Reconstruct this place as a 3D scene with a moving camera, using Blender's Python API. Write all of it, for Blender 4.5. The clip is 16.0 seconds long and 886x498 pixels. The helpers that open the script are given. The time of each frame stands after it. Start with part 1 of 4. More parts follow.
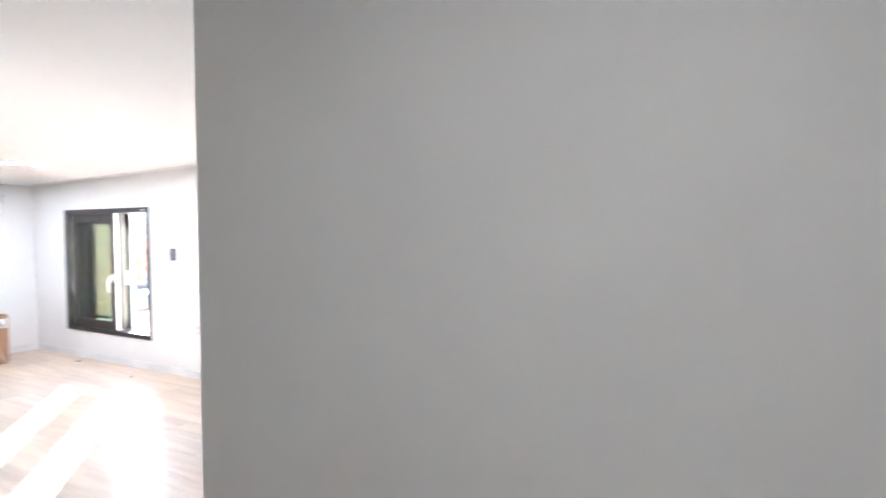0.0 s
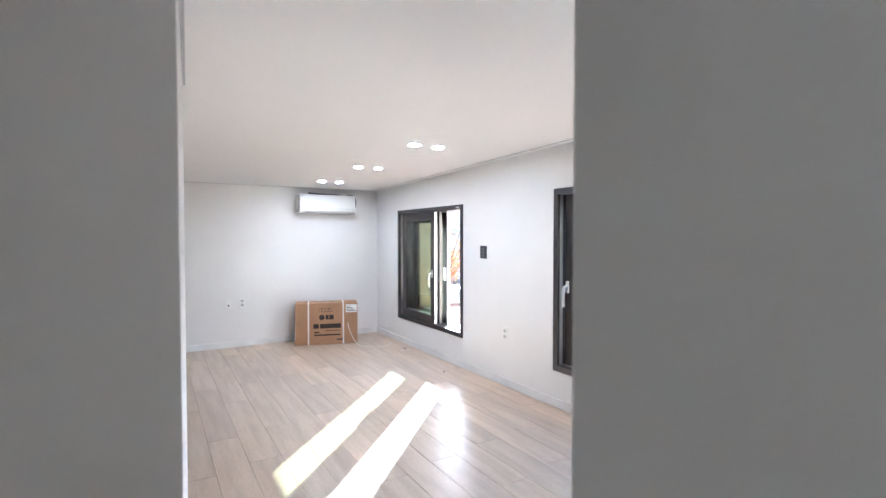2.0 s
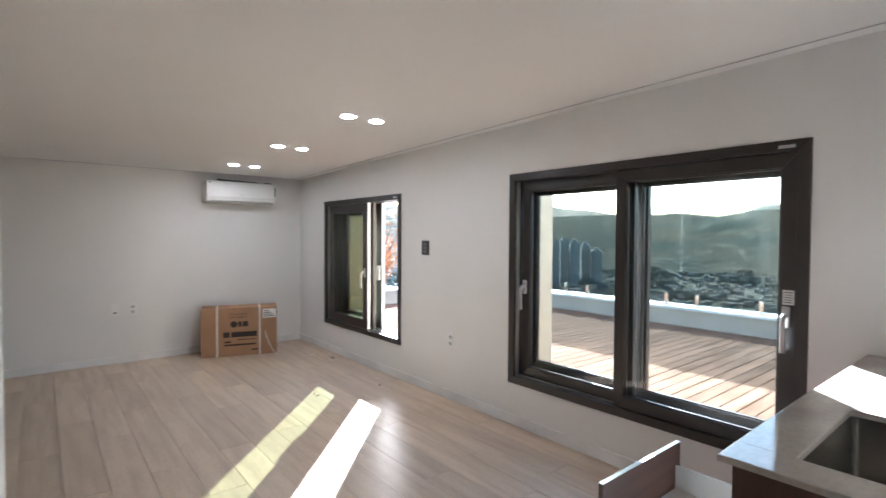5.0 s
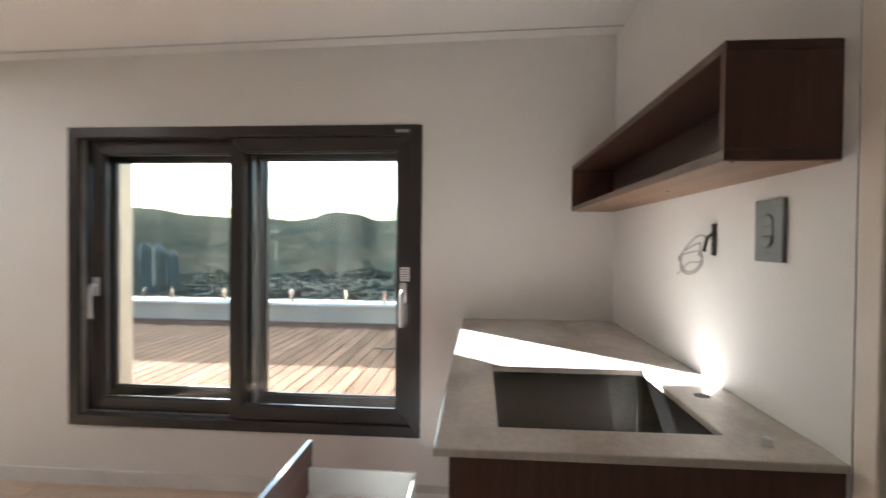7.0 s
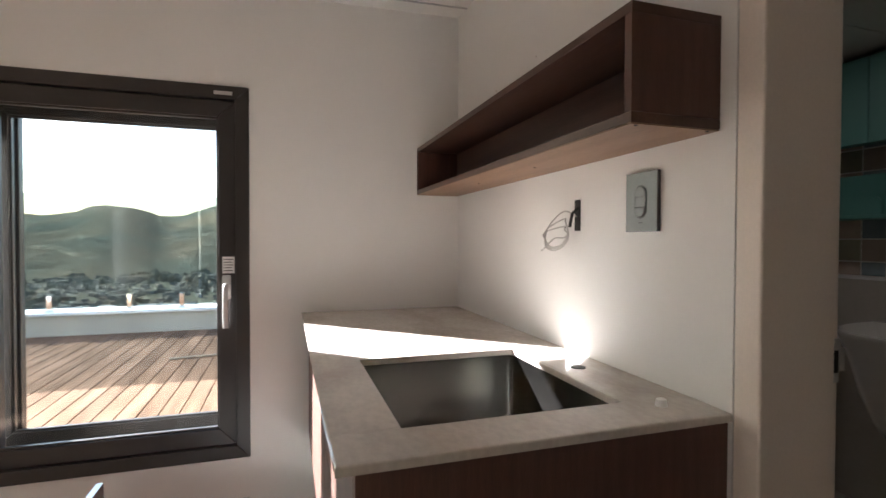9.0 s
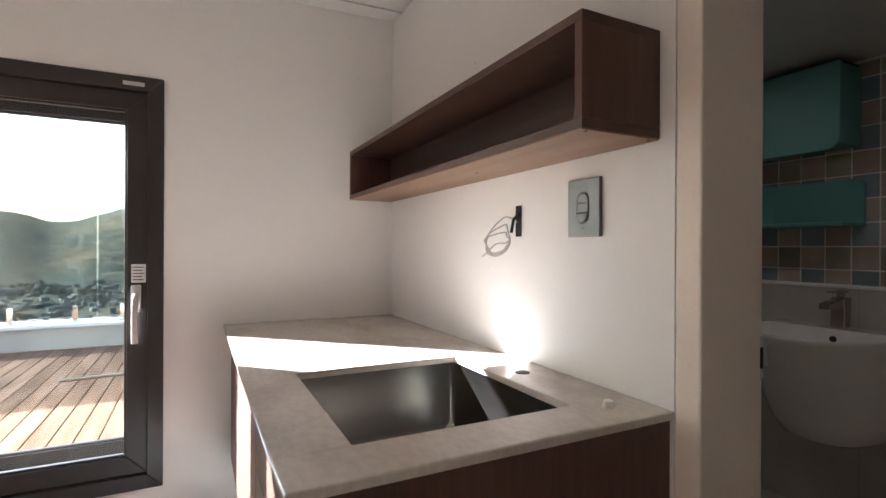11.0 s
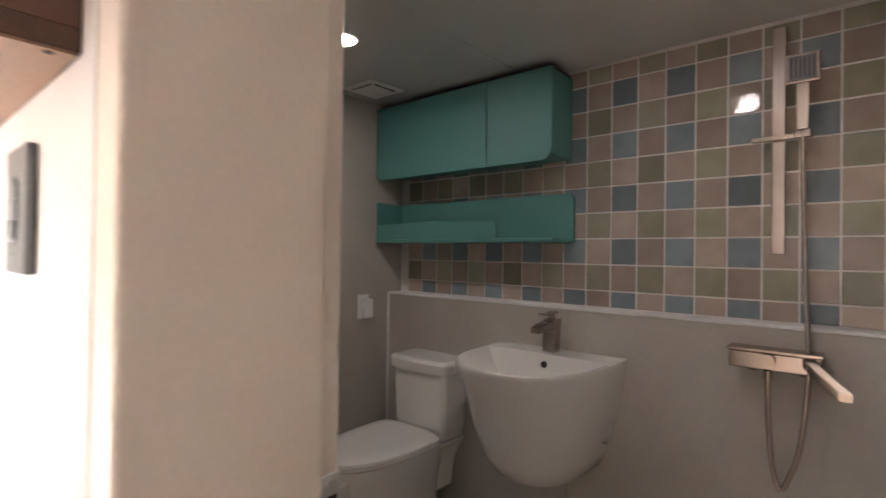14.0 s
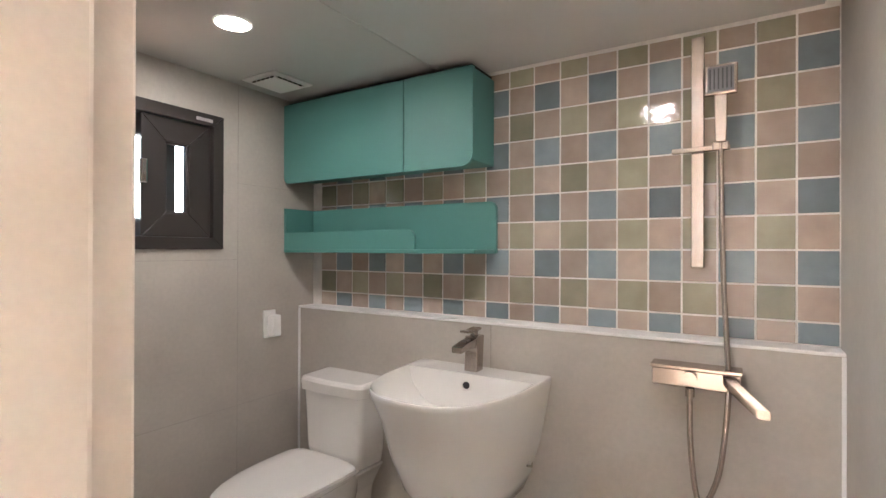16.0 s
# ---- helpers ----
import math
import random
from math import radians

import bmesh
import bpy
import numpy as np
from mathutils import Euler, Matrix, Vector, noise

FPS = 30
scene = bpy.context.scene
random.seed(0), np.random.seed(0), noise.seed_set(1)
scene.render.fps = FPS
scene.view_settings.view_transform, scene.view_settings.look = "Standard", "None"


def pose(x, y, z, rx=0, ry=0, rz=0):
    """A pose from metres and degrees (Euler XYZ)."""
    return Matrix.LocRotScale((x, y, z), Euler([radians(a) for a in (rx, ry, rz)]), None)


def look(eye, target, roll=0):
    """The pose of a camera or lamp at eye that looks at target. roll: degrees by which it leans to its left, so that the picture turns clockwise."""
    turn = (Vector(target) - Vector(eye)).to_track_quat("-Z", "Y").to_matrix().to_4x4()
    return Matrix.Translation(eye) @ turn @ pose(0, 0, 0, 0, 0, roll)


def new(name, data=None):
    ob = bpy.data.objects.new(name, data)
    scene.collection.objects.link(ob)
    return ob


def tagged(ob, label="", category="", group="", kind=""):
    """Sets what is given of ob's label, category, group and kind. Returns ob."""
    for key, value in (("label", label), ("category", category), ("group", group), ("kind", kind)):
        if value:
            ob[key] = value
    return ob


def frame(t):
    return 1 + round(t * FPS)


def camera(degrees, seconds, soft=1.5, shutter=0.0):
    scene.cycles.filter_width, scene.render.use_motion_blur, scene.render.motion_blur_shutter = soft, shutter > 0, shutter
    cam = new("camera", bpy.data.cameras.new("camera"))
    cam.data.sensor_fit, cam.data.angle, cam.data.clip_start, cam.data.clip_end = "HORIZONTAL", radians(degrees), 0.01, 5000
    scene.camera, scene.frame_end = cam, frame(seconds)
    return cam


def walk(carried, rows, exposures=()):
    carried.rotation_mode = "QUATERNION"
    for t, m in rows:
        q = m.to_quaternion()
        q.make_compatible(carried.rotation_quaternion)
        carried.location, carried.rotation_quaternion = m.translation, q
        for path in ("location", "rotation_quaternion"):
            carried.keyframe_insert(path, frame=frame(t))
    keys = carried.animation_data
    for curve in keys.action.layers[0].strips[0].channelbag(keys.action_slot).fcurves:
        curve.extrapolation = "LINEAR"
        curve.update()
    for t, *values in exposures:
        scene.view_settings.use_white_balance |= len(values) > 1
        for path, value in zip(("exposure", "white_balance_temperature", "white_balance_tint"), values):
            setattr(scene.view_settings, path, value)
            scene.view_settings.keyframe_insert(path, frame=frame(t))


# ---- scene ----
cam = camera(84.1, 16.0, shutter=0.5)
PATH = [
    (0, (1.016, -3.222, 1.433), (0.134, -1.429, 1.364), -0.19),
    (0.5, (0.949, -3.048, 1.406), (-0.324, -1.507, 1.351), -0.32),
    (1, (0.692, -2.892, 1.392), (-0.895, -1.677, 1.337), -0.15),
    (1.5, (0.487, -2.825, 1.388), (-1.204, -1.760, 1.335), -0.03),
    (2, (0.317, -2.770, 1.371), (-1.403, -1.751, 1.319), -0.02),
    (2.5, (0.160, -2.698, 1.368), (-1.561, -1.680, 1.317), -0.00),
    (3, (0.052, -2.648, 1.370), (-1.670, -1.631, 1.319), -0.07),
    (5.3, (-0.282, -2.497, 1.315), (-1.741, -1.129, 1.268), 0.25),
    (5.5, (-0.311, -2.459, 1.313), (-1.695, -1.015, 1.272), 0.17),
    (6, (-0.450, -2.430, 1.292), (-1.551, -0.761, 1.258), 0.30),
    (6.5, (-0.557, -2.395, 1.245), (-1.172, -0.492, 1.215), 0.66),
    (7, (-0.597, -2.263, 1.210), (-0.751, -0.269, 1.179), 0.53),
    (7.5, (-0.630, -2.178, 1.161), (-0.496, -0.182, 1.128), 0.46),
    (8, (-0.665, -2.137, 1.147), (-0.376, -0.158, 1.112), 0.26),
    (8.5, (-0.715, -2.103, 1.152), (-0.247, -0.158, 1.116), 0.27),
    (9, (-0.735, -2.082, 1.156), (-0.126, -0.177, 1.118), 0.16),
    (11.3, (-0.769, -2.030, 1.147), (0.136, -0.246, 1.142), 0.29),
    (11.5, (-0.728, -2.041, 1.165), (0.175, -0.257, 1.147), 0.38),
    (12, (-0.571, -2.075, 1.193), (0.375, -0.313, 1.177), 0.50),
    (12.5, (-0.391, -2.087, 1.211), (0.635, -0.371, 1.189), 0.50),
    (13, (-0.262, -2.019, 1.201), (0.868, -0.369, 1.182), 0.53),
    (13.5, (-0.182, -1.932, 1.215), (1.135, -0.427, 1.201), 0.62),
    (14, (-0.109, -1.862, 1.200), (1.417, -0.569, 1.218), 0.77),
    (14.5, (-0.018, -1.826, 1.231), (1.606, -0.658, 1.235), 0.33),
    (15, (0.020, -1.805, 1.242), (1.686, -0.698, 1.252), 0.38),
    (15.5, (0.036, -1.799, 1.256), (1.725, -0.728, 1.266), 0.29),
    (16, (0.038, -1.795, 1.263), (1.740, -0.746, 1.268), 0.19),
]

# ---- light ----
EXPOSURES = [(0.0, 5.55, 5080, 9), (1.0, 5.2, 5050, 8), (2.0, 4.85, 5000, 8), (3.2, 4.45, 4950, 8), (5.3, 3.8, 5550, 8), (7.0, 3.75, 6000, 11), (9.0, 3.75, 6100, 13), (11.5, 4.2, 5950, 14), (12.5, 4.6, 5950, 14), (13.0, 4.9, 5950, 14), (14.0, 5.65, 6150, 17), (15.0, 6.72, 6050, 15), (16.0, 6.95, 6000, 14)]
walk(cam, [(t, look(eye, target, roll)) for t, eye, target, roll in PATH], EXPOSURES)

SUN_ELEVATION, SUN_AZIMUTH = radians(23.6), radians(47.2)  # azimuth counted from +y towards -x
to_sun = Vector((-math.sin(SUN_AZIMUTH) * math.cos(SUN_ELEVATION), math.cos(SUN_AZIMUTH) * math.cos(SUN_ELEVATION), math.sin(SUN_ELEVATION)))
sun_data = bpy.data.lights.new("sun", "SUN")
sun_data.energy, sun_data.angle, sun_data.color = 5.0, radians(0.5), (1.0, 0.96, 0.90)
sun = new("sun", sun_data)
sun.matrix_world = look(to_sun * 40, (0, 0, 0))
world = bpy.data.worlds.new("world")
scene.world = world
world.use_nodes = True
sky = world.node_tree.nodes.new("ShaderNodeTexSky")
sky.sky_type, sky.sun_disc = "NISHITA", False
sky.sun_elevation, sky.sun_rotation = SUN_ELEVATION, -SUN_AZIMUTH
background = world.node_tree.nodes["Background"]
background.inputs["Strength"].default_value = 0.07
world.node_tree.links.new(sky.outputs["Color"], background.inputs["Color"])


# ---- materials ----
def material(name, colour, rough=0.5, metal=0.0, second=None, scale=6.0, stretch=(1, 1, 1), amount=0.5, fine=60.0, bump=0.05,
             spread=0.0, coat=0.0, detail=4.0, sharp=(0.35, 0.65), emit=0.0, bump_distance=0.004, shine=0.5):
    """Two-scale noise between two colours, a fine bump and, with spread, a shift of brightness from piece to piece."""
    m = bpy.data.materials.new(name)
    m.use_nodes = True
    n, k = m.node_tree.nodes, m.node_tree.links
    b = n["Principled BSDF"]
    b.inputs["Roughness"].default_value, b.inputs["Metallic"].default_value = rough, metal
    b.inputs["Coat Weight"].default_value, b.inputs["Coat Roughness"].default_value = coat, 0.08
    b.inputs["Specular IOR Level"].default_value = shine
    second = second or tuple(c * 0.86 for c in colour)
    place = n.new("ShaderNodeNewGeometry")
    mapping = n.new("ShaderNodeMapping")
    mapping.inputs["Scale"].default_value = stretch
    k.new(place.outputs["Position"], mapping.inputs["Vector"])
    info = n.new("ShaderNodeObjectInfo")
    if spread:
        shift = n.new("ShaderNodeVectorMath")
        shift.operation = "SCALE"
        shift.inputs["Scale"].default_value = 17.0
        unit = n.new("ShaderNodeCombineXYZ")
        for i in range(3):
            k.new(info.outputs["Random"], unit.inputs[i])
        k.new(unit.outputs[0], shift.inputs[0])
        k.new(shift.outputs[0], mapping.inputs["Location"])
    coarse = n.new("ShaderNodeTexNoise")
    coarse.inputs["Scale"].default_value, coarse.inputs["Detail"].default_value = scale, detail
    grain = n.new("ShaderNodeTexNoise")
    grain.inputs["Scale"].default_value, grain.inputs["Detail"].default_value = fine, 3.0
    for tex in (coarse, grain):
        k.new(mapping.outputs[0], tex.inputs["Vector"])
    blend = n.new("ShaderNodeMapRange")
    blend.inputs["From Min"].default_value, blend.inputs["From Max"].default_value = sharp
    k.new(coarse.outputs["Fac"], blend.inputs["Value"])
    mix = n.new("ShaderNodeMix")
    mix.data_type = "RGBA"
    mix.inputs["A"].default_value, mix.inputs["B"].default_value = (*colour, 1), (*second, 1)
    k.new(blend.outputs["Result"], mix.inputs["Factor"])
    fleck = n.new("ShaderNodeMapRange")
    fleck.inputs["From Min"].default_value, fleck.inputs["From Max"].default_value = 0.3, 0.7
    fleck.inputs["To Min"].default_value, fleck.inputs["To Max"].default_value = 1 - 0.16 * amount, 1 + 0.16 * amount
    k.new(grain.outputs["Fac"], fleck.inputs["Value"])
    value = fleck.outputs["Result"]
    if spread:
        piece = n.new("ShaderNodeMapRange")
        piece.inputs["To Min"].default_value, piece.inputs["To Max"].default_value = 1 - spread, 1 + spread
        k.new(info.outputs["Random"], piece.inputs["Value"])
        both = n.new("ShaderNodeMath")
        both.operation = "MULTIPLY"
        k.new(piece.outputs["Result"], both.inputs[0])
        k.new(value, both.inputs[1])
        value = both.outputs[0]
    tone = n.new("ShaderNodeVectorMath")
    tone.operation = "SCALE"
    k.new(mix.outputs["Result"], tone.inputs[0])
    k.new(value, tone.inputs["Scale"])
    k.new(tone.outputs[0], b.inputs["Base Color"])
    if bump:
        relief = n.new("ShaderNodeBump")
        relief.inputs["Strength"].default_value, relief.inputs["Distance"].default_value = bump, bump_distance
        k.new(grain.outputs["Fac"], relief.inputs["Height"])
        k.new(relief.outputs[0], b.inputs["Normal"])
    if emit:
        b.inputs["Emission Color"].default_value, b.inputs["Emission Strength"].default_value = (*colour, 1), emit
    return m


def glass(name, tint, rough=0.0, ior=1.45):
    """Pane: tinted see-through with a clear reflection driven by Fresnel."""
    m = bpy.data.materials.new(name)
    m.use_nodes = True
    n, k = m.node_tree.nodes, m.node_tree.links
    n.remove(n["Principled BSDF"])
    clear, gloss, mix, fres = n.new("ShaderNodeBsdfTransparent"), n.new("ShaderNodeBsdfGlossy"), n.new("ShaderNodeMixShader"), n.new("ShaderNodeFresnel")
    clear.inputs["Color"].default_value = (*tint, 1)
    gloss.inputs["Roughness"].default_value, fres.inputs["IOR"].default_value = rough, ior
    k.new(fres.outputs[0], mix.inputs[0])
    k.new(clear.outputs[0], mix.inputs[1])
    k.new(gloss.outputs[0], mix.inputs[2])
    k.new(mix.outputs[0], n["Material Output"].inputs["Surface"])
    return m


M = dict(
    wallpaper=material("white_wallpaper", (0.80, 0.785, 0.765), 0.75, second=(0.77, 0.755, 0.735), scale=1.3, fine=420, bump=0.12, amount=0.12, bump_distance=0.001),
    ceiling=material("white_ceiling_paper", (0.80, 0.79, 0.775), 0.8, second=(0.78, 0.77, 0.75), scale=1.1, fine=300, bump=0.08, amount=0.1, bump_distance=0.001),
    trim=material("white_trim", (0.82, 0.81, 0.80), 0.45, scale=3, fine=90, bump=0.03, amount=0.15),
    grey_trim=material("pale_grey_trim", (0.55, 0.54, 0.56), 0.5, scale=3, bump=0.02, amount=0.1),
    cream=material("cream_door_frame", (0.76, 0.68, 0.61), 0.5, second=(0.74, 0.66, 0.59), scale=2.5, fine=160, bump=0.04, amount=0.15),
    oak=material("pale_oak_laminate", (0.60, 0.475, 0.36), 0.33, second=(0.47, 0.355, 0.26), scale=3.2, stretch=(0.55, 5, 1), fine=55, bump=0.05, spread=0.09, amount=0.6, sharp=(0.38, 0.72), bump_distance=0.002),
    joint=material("dark_floor_joint", (0.20, 0.15, 0.11), 0.8, bump=0.0),
    frame=material("dark_brown_window_frame", (0.030, 0.025, 0.023), 0.36, second=(0.036, 0.030, 0.027), scale=5, stretch=(1, 1, 1), fine=220, bump=0.06, amount=0.4, bump_distance=0.001),
    aluminium=material("bare_aluminium", (0.62, 0.62, 0.60), 0.35, 0.9, scale=8, fine=120, bump=0.02, amount=0.2),
    handle=material("silver_grey_plastic", (0.55, 0.55, 0.54), 0.32, 0.3, scale=8, bump=0.0, amount=0.1),
    white_plastic=material("white_plastic", (0.82, 0.81, 0.79), 0.3, scale=4, second=(0.80, 0.79, 0.77), bump=0.0, amount=0.05),
    pane=glass("window_glass", (0.72, 0.77, 0.76)),
    coated=glass("coated_window_glass", (0.63, 0.66, 0.59)),
    rail_glass=glass("railing_glass", (0.56, 0.58, 0.565), ior=1.25),
    walnut=material("dark_walnut", (0.105, 0.052, 0.036), 0.42, second=(0.052, 0.026, 0.019), scale=4, stretch=(3, 0.35, 5), fine=70, bump=0.08, amount=0.8, sharp=(0.3, 0.7), bump_distance=0.002),
    walnut_up=material("dark_walnut_upright_grain", (0.115, 0.054, 0.039), 0.45, second=(0.078, 0.037, 0.027), scale=11, stretch=(6, 6, 0.35), fine=150, bump=0.08, amount=0.8, sharp=(0.3, 0.7), bump_distance=0.002),
    brown_under=material("lighter_brown_board", (0.30, 0.185, 0.115), 0.5, second=(0.22, 0.13, 0.08), scale=4, stretch=(3, 0.4, 3), fine=80, bump=0.05, amount=0.6),
    marble=material("beige_grey_marble", (0.60, 0.55, 0.50), 0.07, second=(0.44, 0.385, 0.345), scale=4.2, stretch=(1.5, 0.8, 1), fine=60, bump=0.0, amount=0.42, detail=12, sharp=(0.47, 0.74)),
    steel=material("brushed_steel", (0.36, 0.345, 0.325), 0.17, 1.0, second=(0.29, 0.28, 0.265), scale=3, stretch=(1, 1, 22), fine=45, bump=0.012, amount=0.3, bump_distance=0.001),
    nickel=material("brushed_nickel", (0.50, 0.44, 0.40), 0.24, 1.0, scale=8, stretch=(1, 1, 0.2), fine=160, bump=0.02, amount=0.3, bump_distance=0.001),
    chrome=material("chrome", (0.72, 0.72, 0.72), 0.1, 1.0, bump=0.0, amount=0.05),
    drawer=material("white_melamine", (0.60, 0.62, 0.60), 0.4, scale=4, bump=0.0, amount=0.08),
    dark=material("dark_void", (0.012, 0.011, 0.011), 0.7, bump=0.0),
    switch=material("grey_metal_switch", (0.19, 0.195, 0.205), 0.4, 0.5, scale=10, fine=200, bump=0.03, amount=0.3, bump_distance=0.001),
    control=material("dark_grey_plastic", (0.06, 0.06, 0.063), 0.4, scale=8, bump=0.0, amount=0.1),
    wire=material("grey_cable", (0.52, 0.50, 0.48), 0.5, bump=0.0),
    black_wire=material("black_cable", (0.02, 0.02, 0.02), 0.5, bump=0.0),
    lamp=material("lit_diffuser", (1.0, 0.95, 0.90), 0.5, emit=13.0, bump=0.0),
    # emission of the assumed, unseen landing lamp, set by the wall's brightness
    unseen_landing_lamp=material("unseen_landing_diffuser", (1.0, 0.86, 0.70), 0.5, emit=7.7, bump=0.0),
    bath_lamp=material("lit_bathroom_diffuser", (1.0, 0.90, 0.80), 0.5, emit=2.75, bump=0.0),
    cardboard=material("brown_cardboard", (0.40, 0.235, 0.13), 0.8, second=(0.35, 0.20, 0.11), scale=5, fine=120, bump=0.1, amount=0.4, bump_distance=0.001),
    print=material("black_print", (0.03, 0.022, 0.018), 0.7, bump=0.0),
    strap=material("white_strap", (0.78, 0.76, 0.73), 0.45, bump=0.0, amount=0.1),
    paper=material("white_paper", (0.80, 0.80, 0.79), 0.7, bump=0.0, amount=0.1),
    ceramic=material("white_glazed_ceramic", (0.80, 0.78, 0.75), 0.07, second=(0.79, 0.77, 0.74), scale=2, bump=0.0, amount=0.04, coat=0.5),
    teal=material("teal_lacquer", (0.088, 0.25, 0.222), 0.5, second=(0.08, 0.232, 0.206), scale=2, fine=200, bump=0.03, amount=0.12, bump_distance=0.001),
    bath_wall=material("greige_stone_tile", (0.47, 0.435, 0.385), 0.5, second=(0.42, 0.385, 0.34), scale=3.5, fine=65, bump=0.03, amount=0.2, bump_distance=0.001),
    bath_ceiling=material("glossy_white_panel", (0.62, 0.61, 0.59), 0.16, second=(0.60, 0.59, 0.57), scale=1.2, fine=5, bump=0.10, amount=0.06),
    soft_joint=material("greige_joint", (0.40, 0.37, 0.33), 0.8, bump=0.0),
    grout=material("white_grout", (0.80, 0.77, 0.73), 0.8, scale=12, bump=0.05, amount=0.3),
    tile_blue=material("blue_glazed_tile", (0.185, 0.225, 0.245), 0.09, second=(0.225, 0.275, 0.30), scale=9, fine=16, bump=0.35, spread=0.26, amount=0.3, bump_distance=0.006),
    tile_green=material("olive_glazed_tile", (0.265, 0.255, 0.185), 0.09, second=(0.32, 0.305, 0.225), scale=9, fine=16, bump=0.35, spread=0.26, amount=0.3, bump_distance=0.006),
    tile_pink=material("dusty_beige_glazed_tile", (0.365, 0.29, 0.24), 0.09, second=(0.43, 0.35, 0.29), scale=9, fine=16, bump=0.35, spread=0.2, amount=0.3, bump_distance=0.006),
    deck=material("brown_deck_board", (0.285, 0.165, 0.110), 1.0, second=(0.165, 0.090, 0.056), scale=4, stretch=(4, 0.4, 1), fine=60, bump=0.15, spread=0.16, amount=0.8, shine=0.05),
    concrete=material("grey_concrete", (0.34, 0.33, 0.30), 0.85, second=(0.27, 0.26, 0.24), scale=2.2, fine=50, bump=0.2, amount=0.6),
    coping=material("pale_metal_coping", (0.62, 0.64, 0.66), 0.35, second=(0.55, 0.57, 0.59), scale=3, fine=60, bump=0.03, amount=0.3),
    beige_stone=material("beige_stone_cladding", (0.60, 0.50, 0.37), 0.8, second=(0.52, 0.43, 0.32), scale=5, fine=70, bump=0.15, amount=0.5),
    # autumn forest colours, lightened to hold the distant haze
    forest=material("hazy_autumn_forest_hills", (0.115, 0.125, 0.105), 0.95, second=(0.205, 0.170, 0.125), scale=0.011, fine=0.08, bump=0.0, amount=3.2, detail=10, shine=0.0),
    valley=material("valley_ground", (0.13, 0.125, 0.10), 0.95, second=(0.065, 0.072, 0.055), scale=0.012, fine=0.05, bump=0.0, amount=1.5, detail=8, shine=0.0),
    town=material("pale_render", (0.24, 0.235, 0.22), 0.9, second=(0.085, 0.085, 0.08), scale=0.05, fine=0.3, bump=0.0, amount=1.2, shine=0.0),
    tower=material("white_apartment_wall", (0.30, 0.305, 0.30), 0.8, second=(0.26, 0.265, 0.265), scale=0.05, bump=0.0, amount=0.3),
    tower_window=material("dark_far_window", (0.08, 0.10, 0.12), 0.3, bump=0.0),
    soil=material("brown_planter_soil", (0.09, 0.065, 0.045), 0.95, scale=4, bump=0.3),
    bark=material("grey_brown_bark", (0.12, 0.085, 0.06), 0.9, scale=9, stretch=(3, 3, 0.5), bump=0.4),
    leaf=material("orange_autumn_leaf", (0.52, 0.20, 0.035), 0.6, second=(0.33, 0.10, 0.03), scale=5, bump=0.0, amount=0.9),
    orange=material("orange_sticker", (0.62, 0.10, 0.03), 0.4, bump=0.0),
    mortar=material("brown_mark", (0.30, 0.24, 0.19), 0.8, bump=0.0),
)


# ---- building blocks ----
def box(bm, x0, x1, y0, y1, z0, z1, bevel=0.0, segments=2):
    """Adds a box between two corners to bm, with rounded edges."""
    made = bmesh.ops.create_cube(bm, size=1.0)["verts"]
    for v in made:
        v.co = Vector(((x0 + x1) / 2 + v.co.x * (x1 - x0), (y0 + y1) / 2 + v.co.y * (y1 - y0), (z0 + z1) / 2 + v.co.z * (z1 - z0)))
    if bevel:
        edges = {e for v in made for e in v.link_edges}
        bmesh.ops.bevel(bm, geom=list(edges), offset=bevel, segments=segments, affect="EDGES", profile=0.5)
    return bm


def boxed(*args, **kw):
    return box(bmesh.new(), *args, **kw)


def tube(bm, points, radius, sides=10):
    """Adds a round tube along points to bm."""
    points = [Vector(p) for p in points]
    rings = []
    side = None
    for i, p in enumerate(points):
        way = (points[min(i + 1, len(points) - 1)] - points[max(i - 1, 0)]).normalized()
        if side is None:
            side = way.orthogonal().normalized()
        side = (side - way * side.dot(way)).normalized()
        up = way.cross(side)
        r = radius[i] if isinstance(radius, (list, tuple)) else radius
        rings.append([bm.verts.new(p + (side * math.cos(a) + up * math.sin(a)) * r) for a in (2 * math.pi * j / sides for j in range(sides))])
    for a, b in zip(rings, rings[1:]):
        for j in range(sides):
            bm.faces.new((a[j], a[(j + 1) % sides], b[(j + 1) % sides], b[j])).smooth = True
    bm.faces.new(rings[0][::-1])
    bm.faces.new(rings[-1])
    return bm


def loft(bm, rings, cap_first=True, cap_last=True, smooth=True):
    """Joins closed rings of equal length into a skin."""
    made = [[bm.verts.new(p) for p in ring] for ring in rings]
    for a, b in zip(made, made[1:]):
        n = len(a)
        for j in range(n):
            bm.faces.new((a[j], a[(j + 1) % n], b[(j + 1) % n], b[j])).smooth = smooth
    if cap_first:
        bm.faces.new(made[0][::-1]).smooth = False
    if cap_last:
        bm.faces.new(made[-1]).smooth = False
    bmesh.ops.recalc_face_normals(bm, faces=bm.faces)
    return bm


